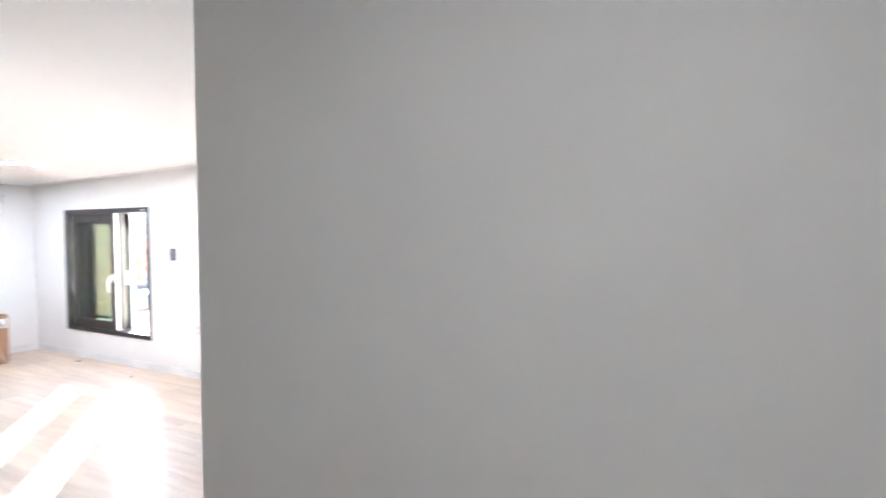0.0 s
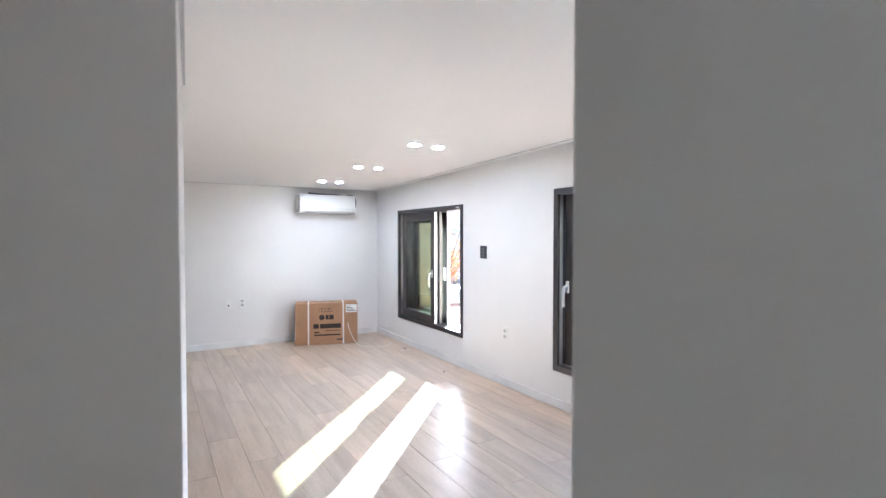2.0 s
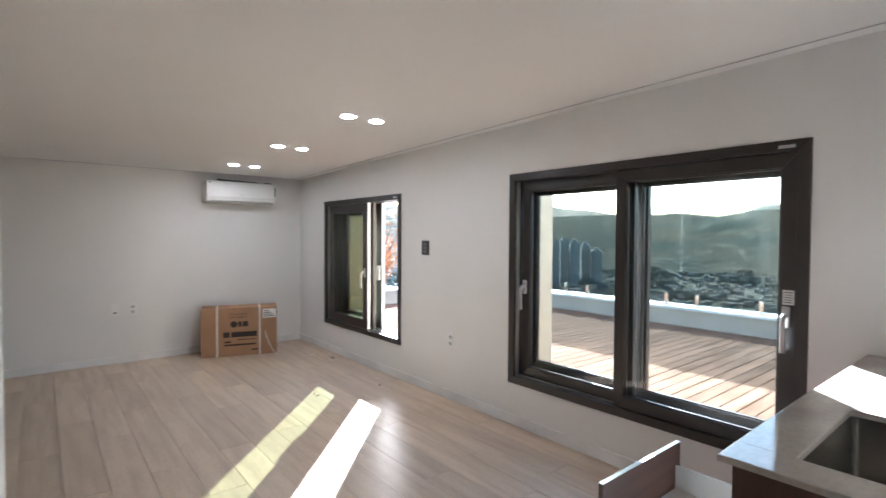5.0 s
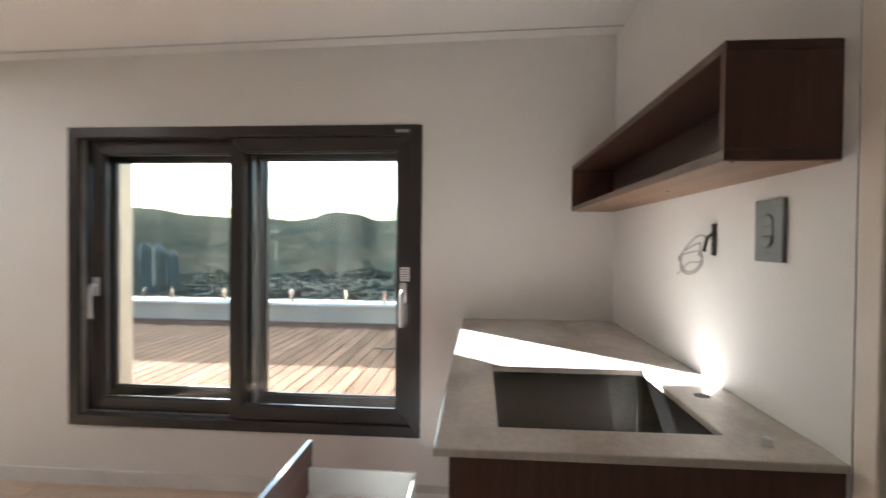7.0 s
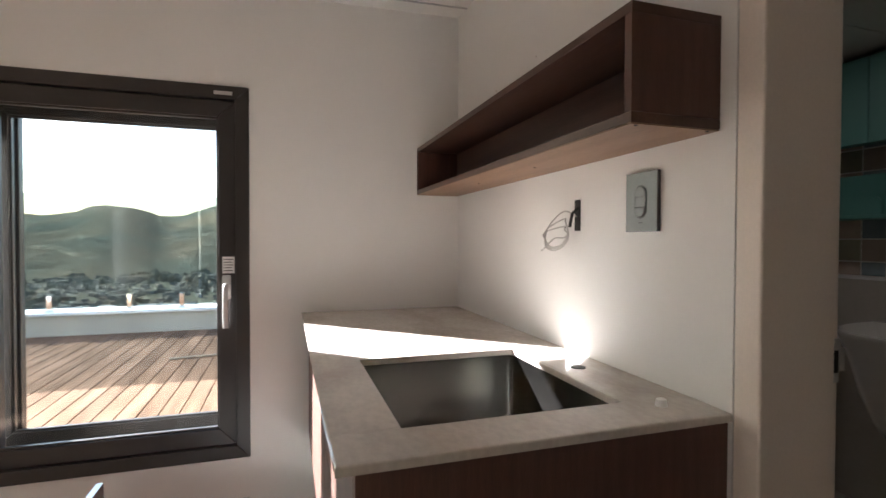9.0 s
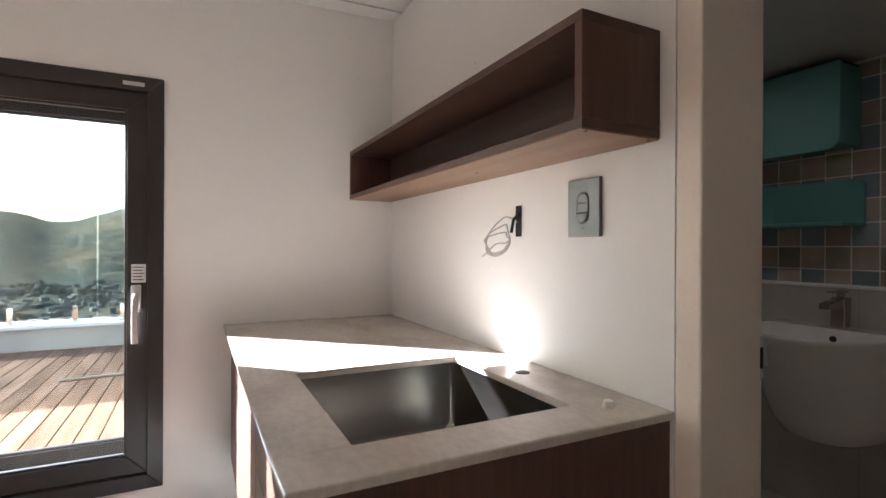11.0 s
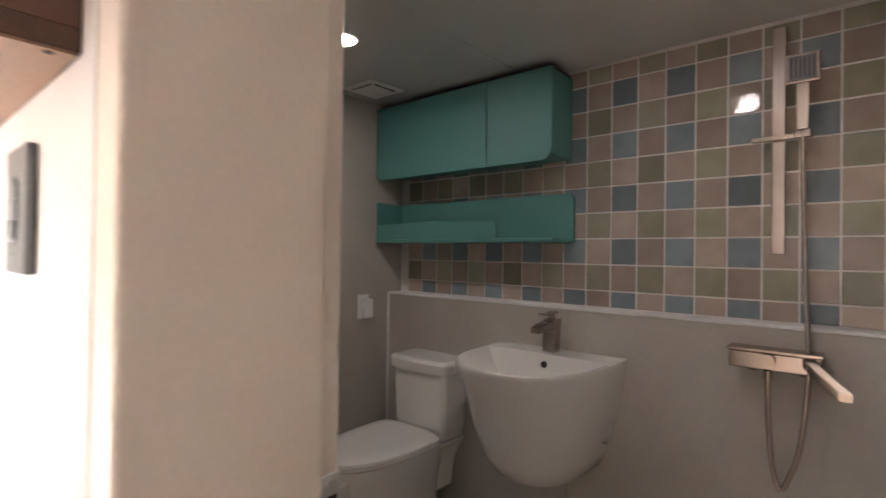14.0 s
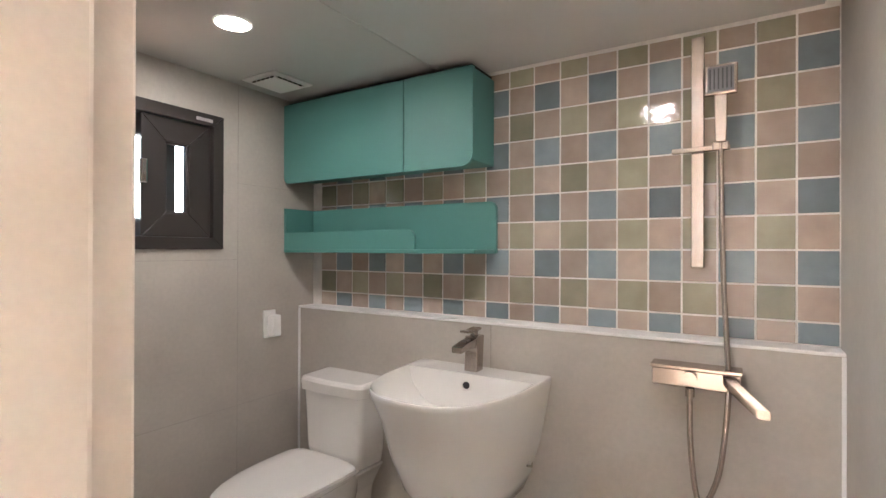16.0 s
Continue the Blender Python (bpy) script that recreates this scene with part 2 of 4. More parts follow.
def spline(points, steps=8):
    """Catmull-Rom points through the given ones."""
    p = [Vector(q) for q in points]
    p = [p[0] * 2 - p[1]] + p + [p[-1] * 2 - p[-2]]
    out = []
    for i in range(1, len(p) - 2):
        for s in range(steps):
            t = s / steps
            out.append(0.5 * (2 * p[i] + (p[i + 1] - p[i - 1]) * t + (2 * p[i - 1] - 5 * p[i] + 4 * p[i + 1] - p[i + 2]) * t * t + (3 * p[i] - p[i - 1] - 3 * p[i + 1] + p[i + 2]) * t ** 3))
    out.append(p[-2])
    return out


def thing(name, base, label, category, group="", kind="", rz=0.0):
    """A top-level Empty at base; parts are given in world places unless it is turned."""
    ob = new(name)
    ob.empty_display_size = 0.05
    ob.matrix_world = pose(*base, 0, 0, rz)
    return tagged(ob, label, category, group, kind)


def root_place(ob):
    while ob.parent:
        ob = ob.parent
    return ob.location


def part(name, bm, mat, parent=None, label="", local=False):
    """Links bm as one mesh object under parent."""
    if parent is not None and not local:
        bmesh.ops.translate(bm, verts=bm.verts, vec=-root_place(parent))
    mesh = bpy.data.meshes.new(name)
    bm.to_mesh(mesh)
    bm.free()
    if any(p.use_smooth for p in mesh.polygons):
        mesh.set_sharp_from_angle(angle=radians(38))
    mesh.materials.append(mat)
    ob = new(name, mesh)
    ob.parent = parent
    return tagged(ob, label)


def solid(name, bm, mat, label, category, kind="", group=""):
    """A top-level thing of one mesh."""
    return tagged(part(name, bm, mat), label, category, group, kind)


# ---- structure ----
NORTH, CEIL, BATH_CEIL = 0.28, 2.100, 1.965
W1 = (-5.507, -3.95, 0.311, 1.702)
W2 = (-2.612, -0.872, 0.293, 1.748)
W3 = (0.72, 1.285, 1.264, 1.805)


def wall_along_x(bm, x0, x1, y0, y1, z0, z1, holes):
    """A wall with openings that go through it."""
    at = x0
    for a, b, lo, hi in sorted(holes):
        box(bm, at, a, y0, y1, z0, z1)
        box(bm, a, b, y0, y1, z0, lo)
        box(bm, a, b, y0, y1, hi, z1)
        at = b
    return box(bm, at, x1, y0, y1, z0, z1)


def structure(name, bm, mat, label, category="wall"):
    return solid(name, bm, mat, label, category, "structure")


structure("wall_north", wall_along_x(bmesh.new(), -6.35, 0.0, 0.0, NORTH, -0.1, 2.25, [W1, W2]), M["wallpaper"], "white papered outer wall with two dark sliding windows")
bath_north = structure("wall_bathroom_north", wall_along_x(bmesh.new(), 0.0, 1.95, 0.047, NORTH, -0.1, 2.25, [W3]), M["bath_wall"], "greige stone-tiled bathroom wall with a small window")
structure("wall_west", boxed(-6.35, -6.2, -4.35, 0.0, -0.1, 2.25), M["wallpaper"], "white papered end wall behind the air conditioner")
structure("wall_south", boxed(-6.2, 2.35, -4.35, -4.2, -0.1, 2.25), M["wallpaper"], "white papered wall at the back of the landing")
structure("wall_east", boxed(2.2, 2.35, -4.2, -2.450, -0.1, 2.25), M["wallpaper"], "white papered wall at the end of the landing")
structure("wall_partition", box(boxed(0.0, 0.15, -1.43, 0.0, -0.1, 2.25), 0.0, 0.15, -2.06, -1.43, 1.98, 2.25), M["wallpaper"], "white papered partition between kitchenette and bathroom")
structure("wall_landing_north", box(box(boxed(0.0, 2.2, -2.450, -2.2, -0.1, 2.25, bevel=0.004), 0.16, 2.2, -2.2, -2.03, -0.1, 2.25), 0.0, 0.16, -2.2, -2.06, -0.1, 2.25), M["wallpaper"], "grey-shaded white papered wall beside the landing")
block = boxed(-2.264, -1.121, -4.2, -2.708, -0.1, 2.25)
for v in block.verts:
    if v.co.x < -2.2 and v.co.y > -3:
        v.co.y = -2.64
bmesh.ops.bevel(block, geom=list(block.edges), offset=0.004, segments=2, affect="EDGES", profile=0.5)
structure("wall_stair_block", block, M["wallpaper"], "white papered block beside the landing")
bath_east = structure("wall_bathroom_east", boxed(1.79, 1.95, -2.03, 0.047, -0.1, 2.25), M["grout"], "bathroom wall of blue, green and beige glazed tiles")
structure("bathroom_lining", boxed(0.15, 0.165, -1.43, 0.047, -0.1, 2.0), M["bath_wall"], "greige stone tile on the bathroom side of the partition")
structure("bathroom_lining_south", boxed(0.22, 1.79, -2.03, -2.022, -0.1, 2.0), M["bath_wall"], "greige stone tile on the shower wall")
wainscot = structure("wainscot", boxed(1.70, 1.79, -2.022, 0.047, -0.1, 0.984), M["bath_wall"], "greige stone-tiled ledge wall behind basin and shower", "ledge")
part("ledge_trim", boxed(1.694, 1.789, -2.021, 0.046, 0.984, 0.994, bevel=0.002), M["trim"], wainscot, "white ledge trim")
part("corner_trim", boxed(1.693, 1.699, 0.036, 0.046, 0.0, 0.983), M["trim"], wainscot, "white corner bead")
part("corner_trim", boxed(1.693, 1.699, -2.0215, -2.012, 0.0, 0.983), M["trim"], wainscot, "white corner bead")
part("tile_joint", boxed(1.697, 1.7005, -0.985, -0.982, 0.0, 0.984), M["soft_joint"], wainscot)

floor = structure("floor", boxed(-6.2, 2.2, -4.2, 0.0, -0.1, -0.012), M["joint"], "pale oak laminate floor of long staggered planks", "floor")
structure("bathroom_floor", boxed(0.15, 1.79, -2.03, 0.047, -0.09, -0.008), M["bath_wall"], "greige stone-tiled bathroom floor", "floor")

def fall(x):
    """The ceiling falls gently towards the west wall."""
    return 0.03 + 0.021 * x


def sloped(bm):
    for v in bm.verts:
        if v.co.z < 2.2:
            v.co.z += fall(v.co.x)
    return bm


ceiling = bmesh.new()
box(ceiling, -6.2, 2.2, -4.2, 0.0, CEIL + 0.012, 2.25)
box(ceiling, -6.08, -0.005, -4.1, -0.12, CEIL, CEIL + 0.0118)
sloped(ceiling)
structure("ceiling", ceiling, M["ceiling"], "white papered ceiling with a stepped border", "ceiling")
structure("bathroom_ceiling", box(boxed(0.165, 1.789, -1.985, -0.77, BATH_CEIL, 2.2, bevel=0.002), 0.165, 1.789, -0.768, 0.046, BATH_CEIL, 2.2, bevel=0.002), M["bath_ceiling"], "glossy white panelled bathroom ceiling", "ceiling")
# slab never in view, added to block sun above the ceiling
structure("roof", boxed(-6.5, 2.5, -4.5, 0.36, 2.25, 2.45), M["concrete"], "unseen grey concrete roof slab, added to stop sun leaking in", "roof")
border = structure("ceiling_trim", sloped(box(box(bmesh.new(), -6.088, -0.005, -0.128, -0.1205, CEIL - 0.004, CEIL + 0.011), -6.088, -6.0805, -2.62, -0.128, CEIL - 0.004, CEIL + 0.011)), M["grey_trim"], "pale grey ceiling trim along the walls", "trim")
face_trim = boxed(-2.264, -1.13, -2.636, -2.628, CEIL - 0.012, CEIL - 0.0002)
for v in face_trim.verts:
    v.co.y -= 0.062 if v.co.x > -1.5 else 0.0
structure("ceiling_trim_2", sloped(face_trim), M["grey_trim"], "pale grey ceiling trim above the block", "trim")
structure("ceiling_trim_3", sloped(boxed(-1.1205, -1.108, -4.19, -2.70, CEIL - 0.022, CEIL + 0.0115)), M["mortar"], "brownish ceiling trim along the landing side of the block", "trim")
structure("baseboard", box(box(bmesh.new(), -6.2, -0.68, -0.013, -0.0005, 0.0, 0.075, bevel=0.003), -6.1995, -6.187, -4.19, -0.014, 0.0, 0.075, bevel=0.003), M["trim"], "white baseboard along the walls", "baseboard")

# bathroom doorway lining
jamb = structure("door_frame", boxed(0.0005, 0.172, -1.481, -1.4305, -0.01, 1.98, bevel=0.004), M["cream"], "cream painted bathroom door frame with a steel strike plate", "door frame")
part("door_stop", boxed(0.1725, 0.2015, -1.466, -1.4305, -0.01, 1.98, bevel=0.003), M["cream"], jamb)
part("far_jamb", boxed(0.001, 0.215, -2.0595, -2.031, -0.01, 1.98, bevel=0.003), M["cream"], jamb)
part("head", boxed(0.001, 0.215, -2.0305, -1.476, 1.94, 1.979, bevel=0.003), M["cream"], jamb)
strike = part("strike_plate", boxed(0.175, 0.2005, -1.4695, -1.4662, 0.904, 0.983, bevel=0.001), M["aluminium"], jamb, "steel strike plate")
part("latch_hole", boxed(0.180, 0.196, -1.4708, -1.4696, 0.922, 0.962), M["dark"], strike)
part("lip", boxed(0.2005, 0.2135, -1.4705, -1.4675, 0.924, 0.966, bevel=0.001), M["aluminium"], strike)
for z in (0.912, 0.974):
    part("screw", tube(bmesh.new(), [(0.188, -1.4695, z), (0.188, -1.471, z)], 0.004), M["aluminium"], strike)


# ---- windows ----
def mitred(bm, x0, x1, z0, z1, w, y0, y1):
    """Four bars with mitred corners, a hair apart so that the joints show."""
    g = 0.0006
    outer = [(x0, z0), (x1, z0), (x1, z1), (x0, z1)]
    inner = [(x0 + w, z0 + w), (x1 - w, z0 + w), (x1 - w, z1 - w), (x0 + w, z1 - w)]
    for i in range(4):
        j = (i + 1) % 4
        along = Vector((outer[j][0] - outer[i][0], outer[j][1] - outer[i][1])).normalized() * g
        quad = [Vector(outer[i]) + along, Vector(outer[j]) - along, Vector(inner[j]) - along, Vector(inner[i]) + along]
        near = [bm.verts.new((q.x, y0, q.y)) for q in quad]
        far = [bm.verts.new((q.x, y1, q.y)) for q in quad]
        faces = [bm.faces.new(near), bm.faces.new(far[::-1])]
        for a in range(4):
            b = (a + 1) % 4
            faces.append(bm.faces.new((near[b], near[a], far[a], far[b])))
        edges = {e for f in faces for e in f.edges}
        bmesh.ops.bevel(bm, geom=list(edges), offset=0.0025, segments=2, affect="EDGES", profile=0.5)
    bmesh.ops.recalc_face_normals(bm, faces=bm.faces)
    return bm


def sash(parent, x0, x1, z0, z1, y, w=0.064, depth=0.036, handle=None, pane="pane"):
    ob = part("sash", mitred(bmesh.new(), x0, x1, z0, z1, w, y, y + depth), M["frame"], parent)
    part("glazing_bead", mitred(bmesh.new(), x0 + w - 0.001, x1 - w + 0.001, z0 + w - 0.001, z1 - w + 0.001, 0.009, y + 0.008, y + depth - 0.008), M["frame"], ob)
    sheet = bmesh.new()
    sheet.faces.new([sheet.verts.new((px, y + depth / 2, pz)) for px, pz in ((x0 + w, z0 + w), (x1 - w, z0 + w), (x1 - w, z1 - w), (x0 + w, z1 - w))])
    part("pane", sheet, M[pane], ob, "clear greenish glass pane").visible_shadow = x1 < -3 or x1 > 0.5
    if handle:
        hx, hz = handle
        grip = bmesh.new()
        box(grip, hx - 0.016, hx + 0.016, y - 0.014, y - 0.0003, hz - 0.01, hz + 0.085, bevel=0.006)
        path = spline([(hx, y - 0.012, hz + 0.045), (hx, y - 0.04, hz + 0.04), (hx, y - 0.05, hz + 0.0), (hx, y - 0.05, hz - 0.07), (hx, y - 0.046, hz - 0.115)])
        tube(grip, path, 0.0105, 10)
        part("handle", grip, M["handle"], ob, "silver grey lever handle")
    return ob


def sliding_window(name, w, label, inner_left, inner_right, outer_left, outer_right, handles, stile=0.064, outer_stile=0.078, pane="pane"):
    x0, x1, z0, z1 = w
    ob = thing(name, ((x0 + x1) / 2, 0.0, z0), label, "window", kind="structure")
    part("window_frame", mitred(bmesh.new(), x0, x1, z0, z1, 0.050, -0.010, 0.115), M["frame"], ob)
    part("window_frame", mitred(bmesh.new(), x0 + 0.002, x1 - 0.002, z0 + 0.002, z1 - 0.002, 0.046, 0.1155, NORTH - 0.02), M["frame"], ob)
    a, b = z0 + 0.052, z1 - 0.052
    part("track", boxed(x0 + 0.051, x1 - 0.051, 0.045, 0.050, z0 + 0.050, z0 + 0.058), M["aluminium"], ob, "bare aluminium track")
    part("side_channel", boxed(x0 + 0.0505, x0 + 0.058, 0.012, 0.040, a, b), M["aluminium"], ob, "pale side channel")
    sash(ob, *inner_left, a, b, 0.058, w=stile, handle=handles[0], pane=pane)
    sash(ob, *inner_right, a + 0.001, b - 0.001, 0.008, w=stile, handle=handles[1], pane=pane)
    sash(ob, *outer_left, a + 0.004, b - 0.004, 0.190, w=outer_stile, pane=pane)
    sash(ob, *outer_right, a + 0.004, b - 0.004, 0.140, w=outer_stile, pane=pane)
    part("maker_label", boxed(x1 - 0.125, x1 - 0.06, -0.0115, -0.0102, z1 - 0.036, z1 - 0.022), M["handle"], ob, "small silver label")
    return ob


big = sliding_window("window_2", W2, "closed dark brown double sliding window onto the deck", (-2.545, -1.710), (-1.800, -0.922), (-2.605, -1.70), (-1.790, -0.922), ((-2.515, 0.93), (-0.957, 0.93)))
sticker = part("sticker", boxed(-0.972, -0.928, 0.0063, 0.0077, 1.022, 1.087), M["paper"], big, "small printed white sticker")
for i in range(5):
    part("print_line", boxed(-0.967, -0.934 - 0.004 * (i % 2), 0.0056, 0.0062, 1.031 + 0.011 * i, 1.034 + 0.011 * i), M["print"], sticker)
small = sliding_window("window_1", W1, "half-open dark brown double sliding window", (-5.44, -4.54), (-5.38, -4.570), (-5.44, -4.59), (-5.33, -4.510), ((-5.41, 0.88), (-4.612, 0.90)), 0.085, 0.10, "coated")
part("sash_edge", boxed(-4.5695, -4.5615, 0.010, 0.042, 0.366, 1.648), M["white_plastic"], small, "white edge strip of the slid sash")
part("sash_edge", boxed(-4.5095, -4.5015, 0.142, 0.174, 0.368, 1.646), M["white_plastic"], small, "white edge strip of the slid sash")
part("latch", boxed(-4.565, -4.52, 0.118, 0.1395, 0.86, 1.01, bevel=0.006), M["white_plastic"], small, "white sash latch")
x0, x1, z0, z1 = W3
bw = thing("window_3", ((x0 + x1) / 2, 0.047, z0), "small dark brown bathroom window, ajar", "window", kind="structure")
part("window_frame", mitred(bmesh.new(), x0, x1, z0, z1, 0.046, 0.035, NORTH - 0.03), M["frame"], bw)
sash(bw, x0 + 0.25, x1 - 0.047, z0 + 0.047, z1 - 0.047, 0.055, w=0.088, depth=0.04)
sash(bw, x0 + 0.047, x0 + 0.412, z0 + 0.047, z1 - 0.047, 0.12, w=0.062, depth=0.04)
part("maker_label", boxed(x1 - 0.12, x1 - 0.05, 0.0335, 0.0348, z1 - 0.033, z1 - 0.02), M["handle"], bw, "small silver label")
part("latch", boxed(x0 + 0.235, x0 + 0.262, 0.03, 0.0545, 1.50, 1.59, bevel=0.006), M["chrome"], bw, "chrome latch")

# ---- kitchenette ----
TOP = 0.857
worktop = bmesh.new()
SX0, SX1, SY0, SY1 = -0.560, -0.146, -1.327, -0.866
for a in ((-0.675, -0.001, SY1, -0.001), (-0.675, SX0, SY0, SY1), (SX1, -0.001, SY0, SY1), (-0.675, -0.001, -1.432, SY0)):
    box(worktop, a[0], a[1], a[2], a[3], TOP - 0.0145, TOP)
bmesh.ops.remove_doubles(worktop, verts=worktop.verts, dist=0.0005)
twin = {}
for f in worktop.faces:
    twin.setdefault(tuple(sorted(v.index for v in f.verts)), []).append(f)
bmesh.ops.delete(worktop, geom=[f for fs in twin.values() if len(fs) > 1 for f in fs], context="FACES_ONLY")
rim = [e for e in worktop.edges if len(e.link_faces) == 2 and e.calc_face_angle(0) > 1.0 and max(v.co.z for v in e.verts) > TOP - 0.001 and min(v.co.z for v in e.verts) > TOP - 0.01]
bmesh.ops.bevel(worktop, geom=rim, offset=0.0035, segments=3, affect="EDGES", profile=0.5)
counter = solid("worktop", worktop, M["marble"], "polished beige-grey marble kitchenette worktop with sink cutout", "worktop")
hole = bmesh.new()
tube(hole, [(-0.082, -1.085, TOP - 0.004), (-0.082, -1.085, TOP + 0.0012)], 0.0175, 24)
part("tap_hole", hole, M["dark"], counter, "open round tap hole", local=True)

sink = thing("sink", (-0.353, -1.097, TOP - 0.2), "square brushed steel undermount sink with an orange sticker", "sink")
bowl = bmesh.new()
rings = []
for z, inset, r in ((TOP - 0.015, -0.012, 0.02), (TOP - 0.015, 0.0, 0.02), (TOP - 0.17, 0.004, 0.02), (TOP - 0.19, 0.012, 0.03), (TOP - 0.198, 0.04, 0.03)):
    ring = []
    for cx, cy, a0 in ((SX1 - inset - r, SY1 - inset - r, 0), (SX0 + inset + r, SY1 - inset - r, 90), (SX0 + inset + r, SY0 + inset + r, 180), (SX1 - inset - r, SY0 + inset + r, 270)):
        for j in range(5):
            a = radians(a0 + 22.5 * j)
            ring.append((cx + r * math.cos(a), cy + r * math.sin(a), z))
    rings.append(ring)
loft(bowl, rings, cap_first=False)
for f in bowl.faces:
    f.normal_flip()
part("bowl", bowl, M["steel"], sink)
drain = bmesh.new()
tube(drain, [(-0.353, -1.097, TOP - 0.199), (-0.353, -1.097, TOP - 0.1955)], 0.045, 24)
part("drain", drain, M["chrome"], sink, "round steel drain")
part("sticker", boxed(-0.1495, -0.1480, -1.320, -1.286, TOP - 0.046, TOP - 0.017, bevel=0.0004), M["orange"], sink, "round orange sticker")

cabinet = thing("base_cabinet", (-0.33, -0.71, 0.0), "dark walnut kitchenette base cabinet with one drawer pulled open", "cabinet")
part("end_panel", boxed(-0.648, -0.002, -1.424, -1.406, 0.0, TOP - 0.015, bevel=0.0015), M["walnut_up"], cabinet)
part("carcass", box(box(boxed(-0.625, -0.004, -0.022, -0.004, 0.10, TOP - 0.23), -0.625, -0.004, -1.405, -0.023, 0.085, 0.102), -0.02, -0.004, -1.405, -0.023, 0.103, TOP - 0.23), M["drawer"], cabinet, "white melamine carcass")
part("plinth", boxed(-0.585, -0.57, -1.405, -0.004, 0.0, 0.0845), M["walnut"], cabinet)
part("divider", boxed(-0.625, -0.021, -0.880, -0.864, 0.103, TOP - 0.23), M["drawer"], cabinet)
part("top_rail", boxed(-0.628, -0.612, -1.405, -0.023, TOP - 0.085, TOP - 0.015), M["walnut"], cabinet)
for y0, y1 in ((-0.437, -0.006), (-0.868, -0.441)):
    door = part("door", boxed(-0.648, -0.630, y0, y1, 0.352, TOP - 0.040, bevel=0.0015), M["walnut_up"], cabinet)
    part("edge_band", boxed(-0.6485, -0.6295, y0 + 0.004, y1 - 0.004, TOP - 0.0398, TOP - 0.0385), M["aluminium"], door, "thin pale edge strip")
part("false_front", boxed(-0.648, -0.630, -1.404, -0.872, TOP - 0.195, TOP - 0.030, bevel=0.0015), M["walnut"], cabinet)
part("lower_front", boxed(-0.648, -0.630, -1.404, -0.872, 0.09, TOP - 0.198, bevel=0.0015), M["walnut"], cabinet)
drawer = part("drawer", box(box(box(boxed(-1.314, -0.86, -0.247, -0.235, 0.115, 0.245), -1.314, -0.86, -0.845, -0.833, 0.115, 0.245), -1.314, -0.86, -0.8325, -0.2475, 0.125, 0.137), -0.872, -0.8605, -0.8325, -0.2475, 0.1375, 0.225), M["drawer"], cabinet, "white drawer box")
part("drawer_front", boxed(-1.335, -1.3145, -0.850, -0.200, 0.095, 0.345, bevel=0.0015), M["walnut"], drawer)
part("front_edge", boxed(-1.3345, -1.3150, -0.849, -0.201, 0.3452, 0.3462), M["aluminium"], drawer, "pale edge strip")
for y in (-0.229, -0.851):
    part("slide", boxed(-1.25, -0.60, y - 0.005, y + 0.005, 0.155, 0.187, bevel=0.001), M["aluminium"], drawer, "steel drawer slide")

shelf = thing("wall_shelf", (-0.095, -0.7, 1.352), "open dark walnut box shelf on the wall", "shelf")
part("bottom", boxed(-0.190, -0.001, -1.398, -0.001, 1.3525, 1.3705, bevel=0.001), M["walnut"], shelf)
# thin sheet in a lighter brown than the shelf's other boards
part("underside", boxed(-0.1885, -0.002, -1.3965, -0.002, 1.3500, 1.3523), M["brown_under"], shelf, "lighter brown underside")
part("top", boxed(-0.190, -0.001, -1.398, -0.001, 1.535, 1.553, bevel=0.001), M["walnut"], shelf)
part("end", boxed(-0.190, -0.001, -1.398, -1.380, 1.3708, 1.5347, bevel=0.001), M["walnut_up"], shelf)
part("end", boxed(-0.190, -0.001, -0.019, -0.001, 1.3708, 1.5347, bevel=0.001), M["walnut_up"], shelf)
part("back", boxed(-0.012, -0.001, -1.3795, -0.0195, 1.3708, 1.5347), M["walnut"], shelf)
for x, y in ((-0.172, -1.388), (-0.02, -1.388), (-0.10, -0.9), (-0.10, -0.5)):
    part("screw", tube(bmesh.new(), [(x, y, 1.3502), (x, y, 1.3492)], 0.0035), M["dark"], shelf)
part("cover_cap", tube(bmesh.new(), [(-0.022, -1.3978, 1.378), (-0.022, -1.3988, 1.378)], 0.005), M["walnut_up"], shelf)


def capsule(y, z, half, r, x0, x1):
    """An upright rounded button, standing out of the x = 0 wall."""
    bm = bmesh.new()
    ring = [(y + r * math.cos(radians(a)), z + (half if a <= 180 else -half) + r * math.sin(radians(a))) for a in [*range(0, 181, 15), *range(180, 361, 15)]]
    loft(bm, [[(x, q[0], q[1]) for q in ring] for x in (x0, x1)], smooth=False)
    return bm


plate = thing("light_switch", (0.0, -1.198, 1.178), "grey metal wall switch plate with an oval rocker", "switch")
part("plate", boxed(-0.010, -0.0005, -1.247, -1.149, 1.178, 1.306, bevel=0.002), M["switch"], plate)
part("groove", capsule(-1.198, 1.242, 0.0165, 0.0195, -0.0103, -0.0100), M["control"], plate)


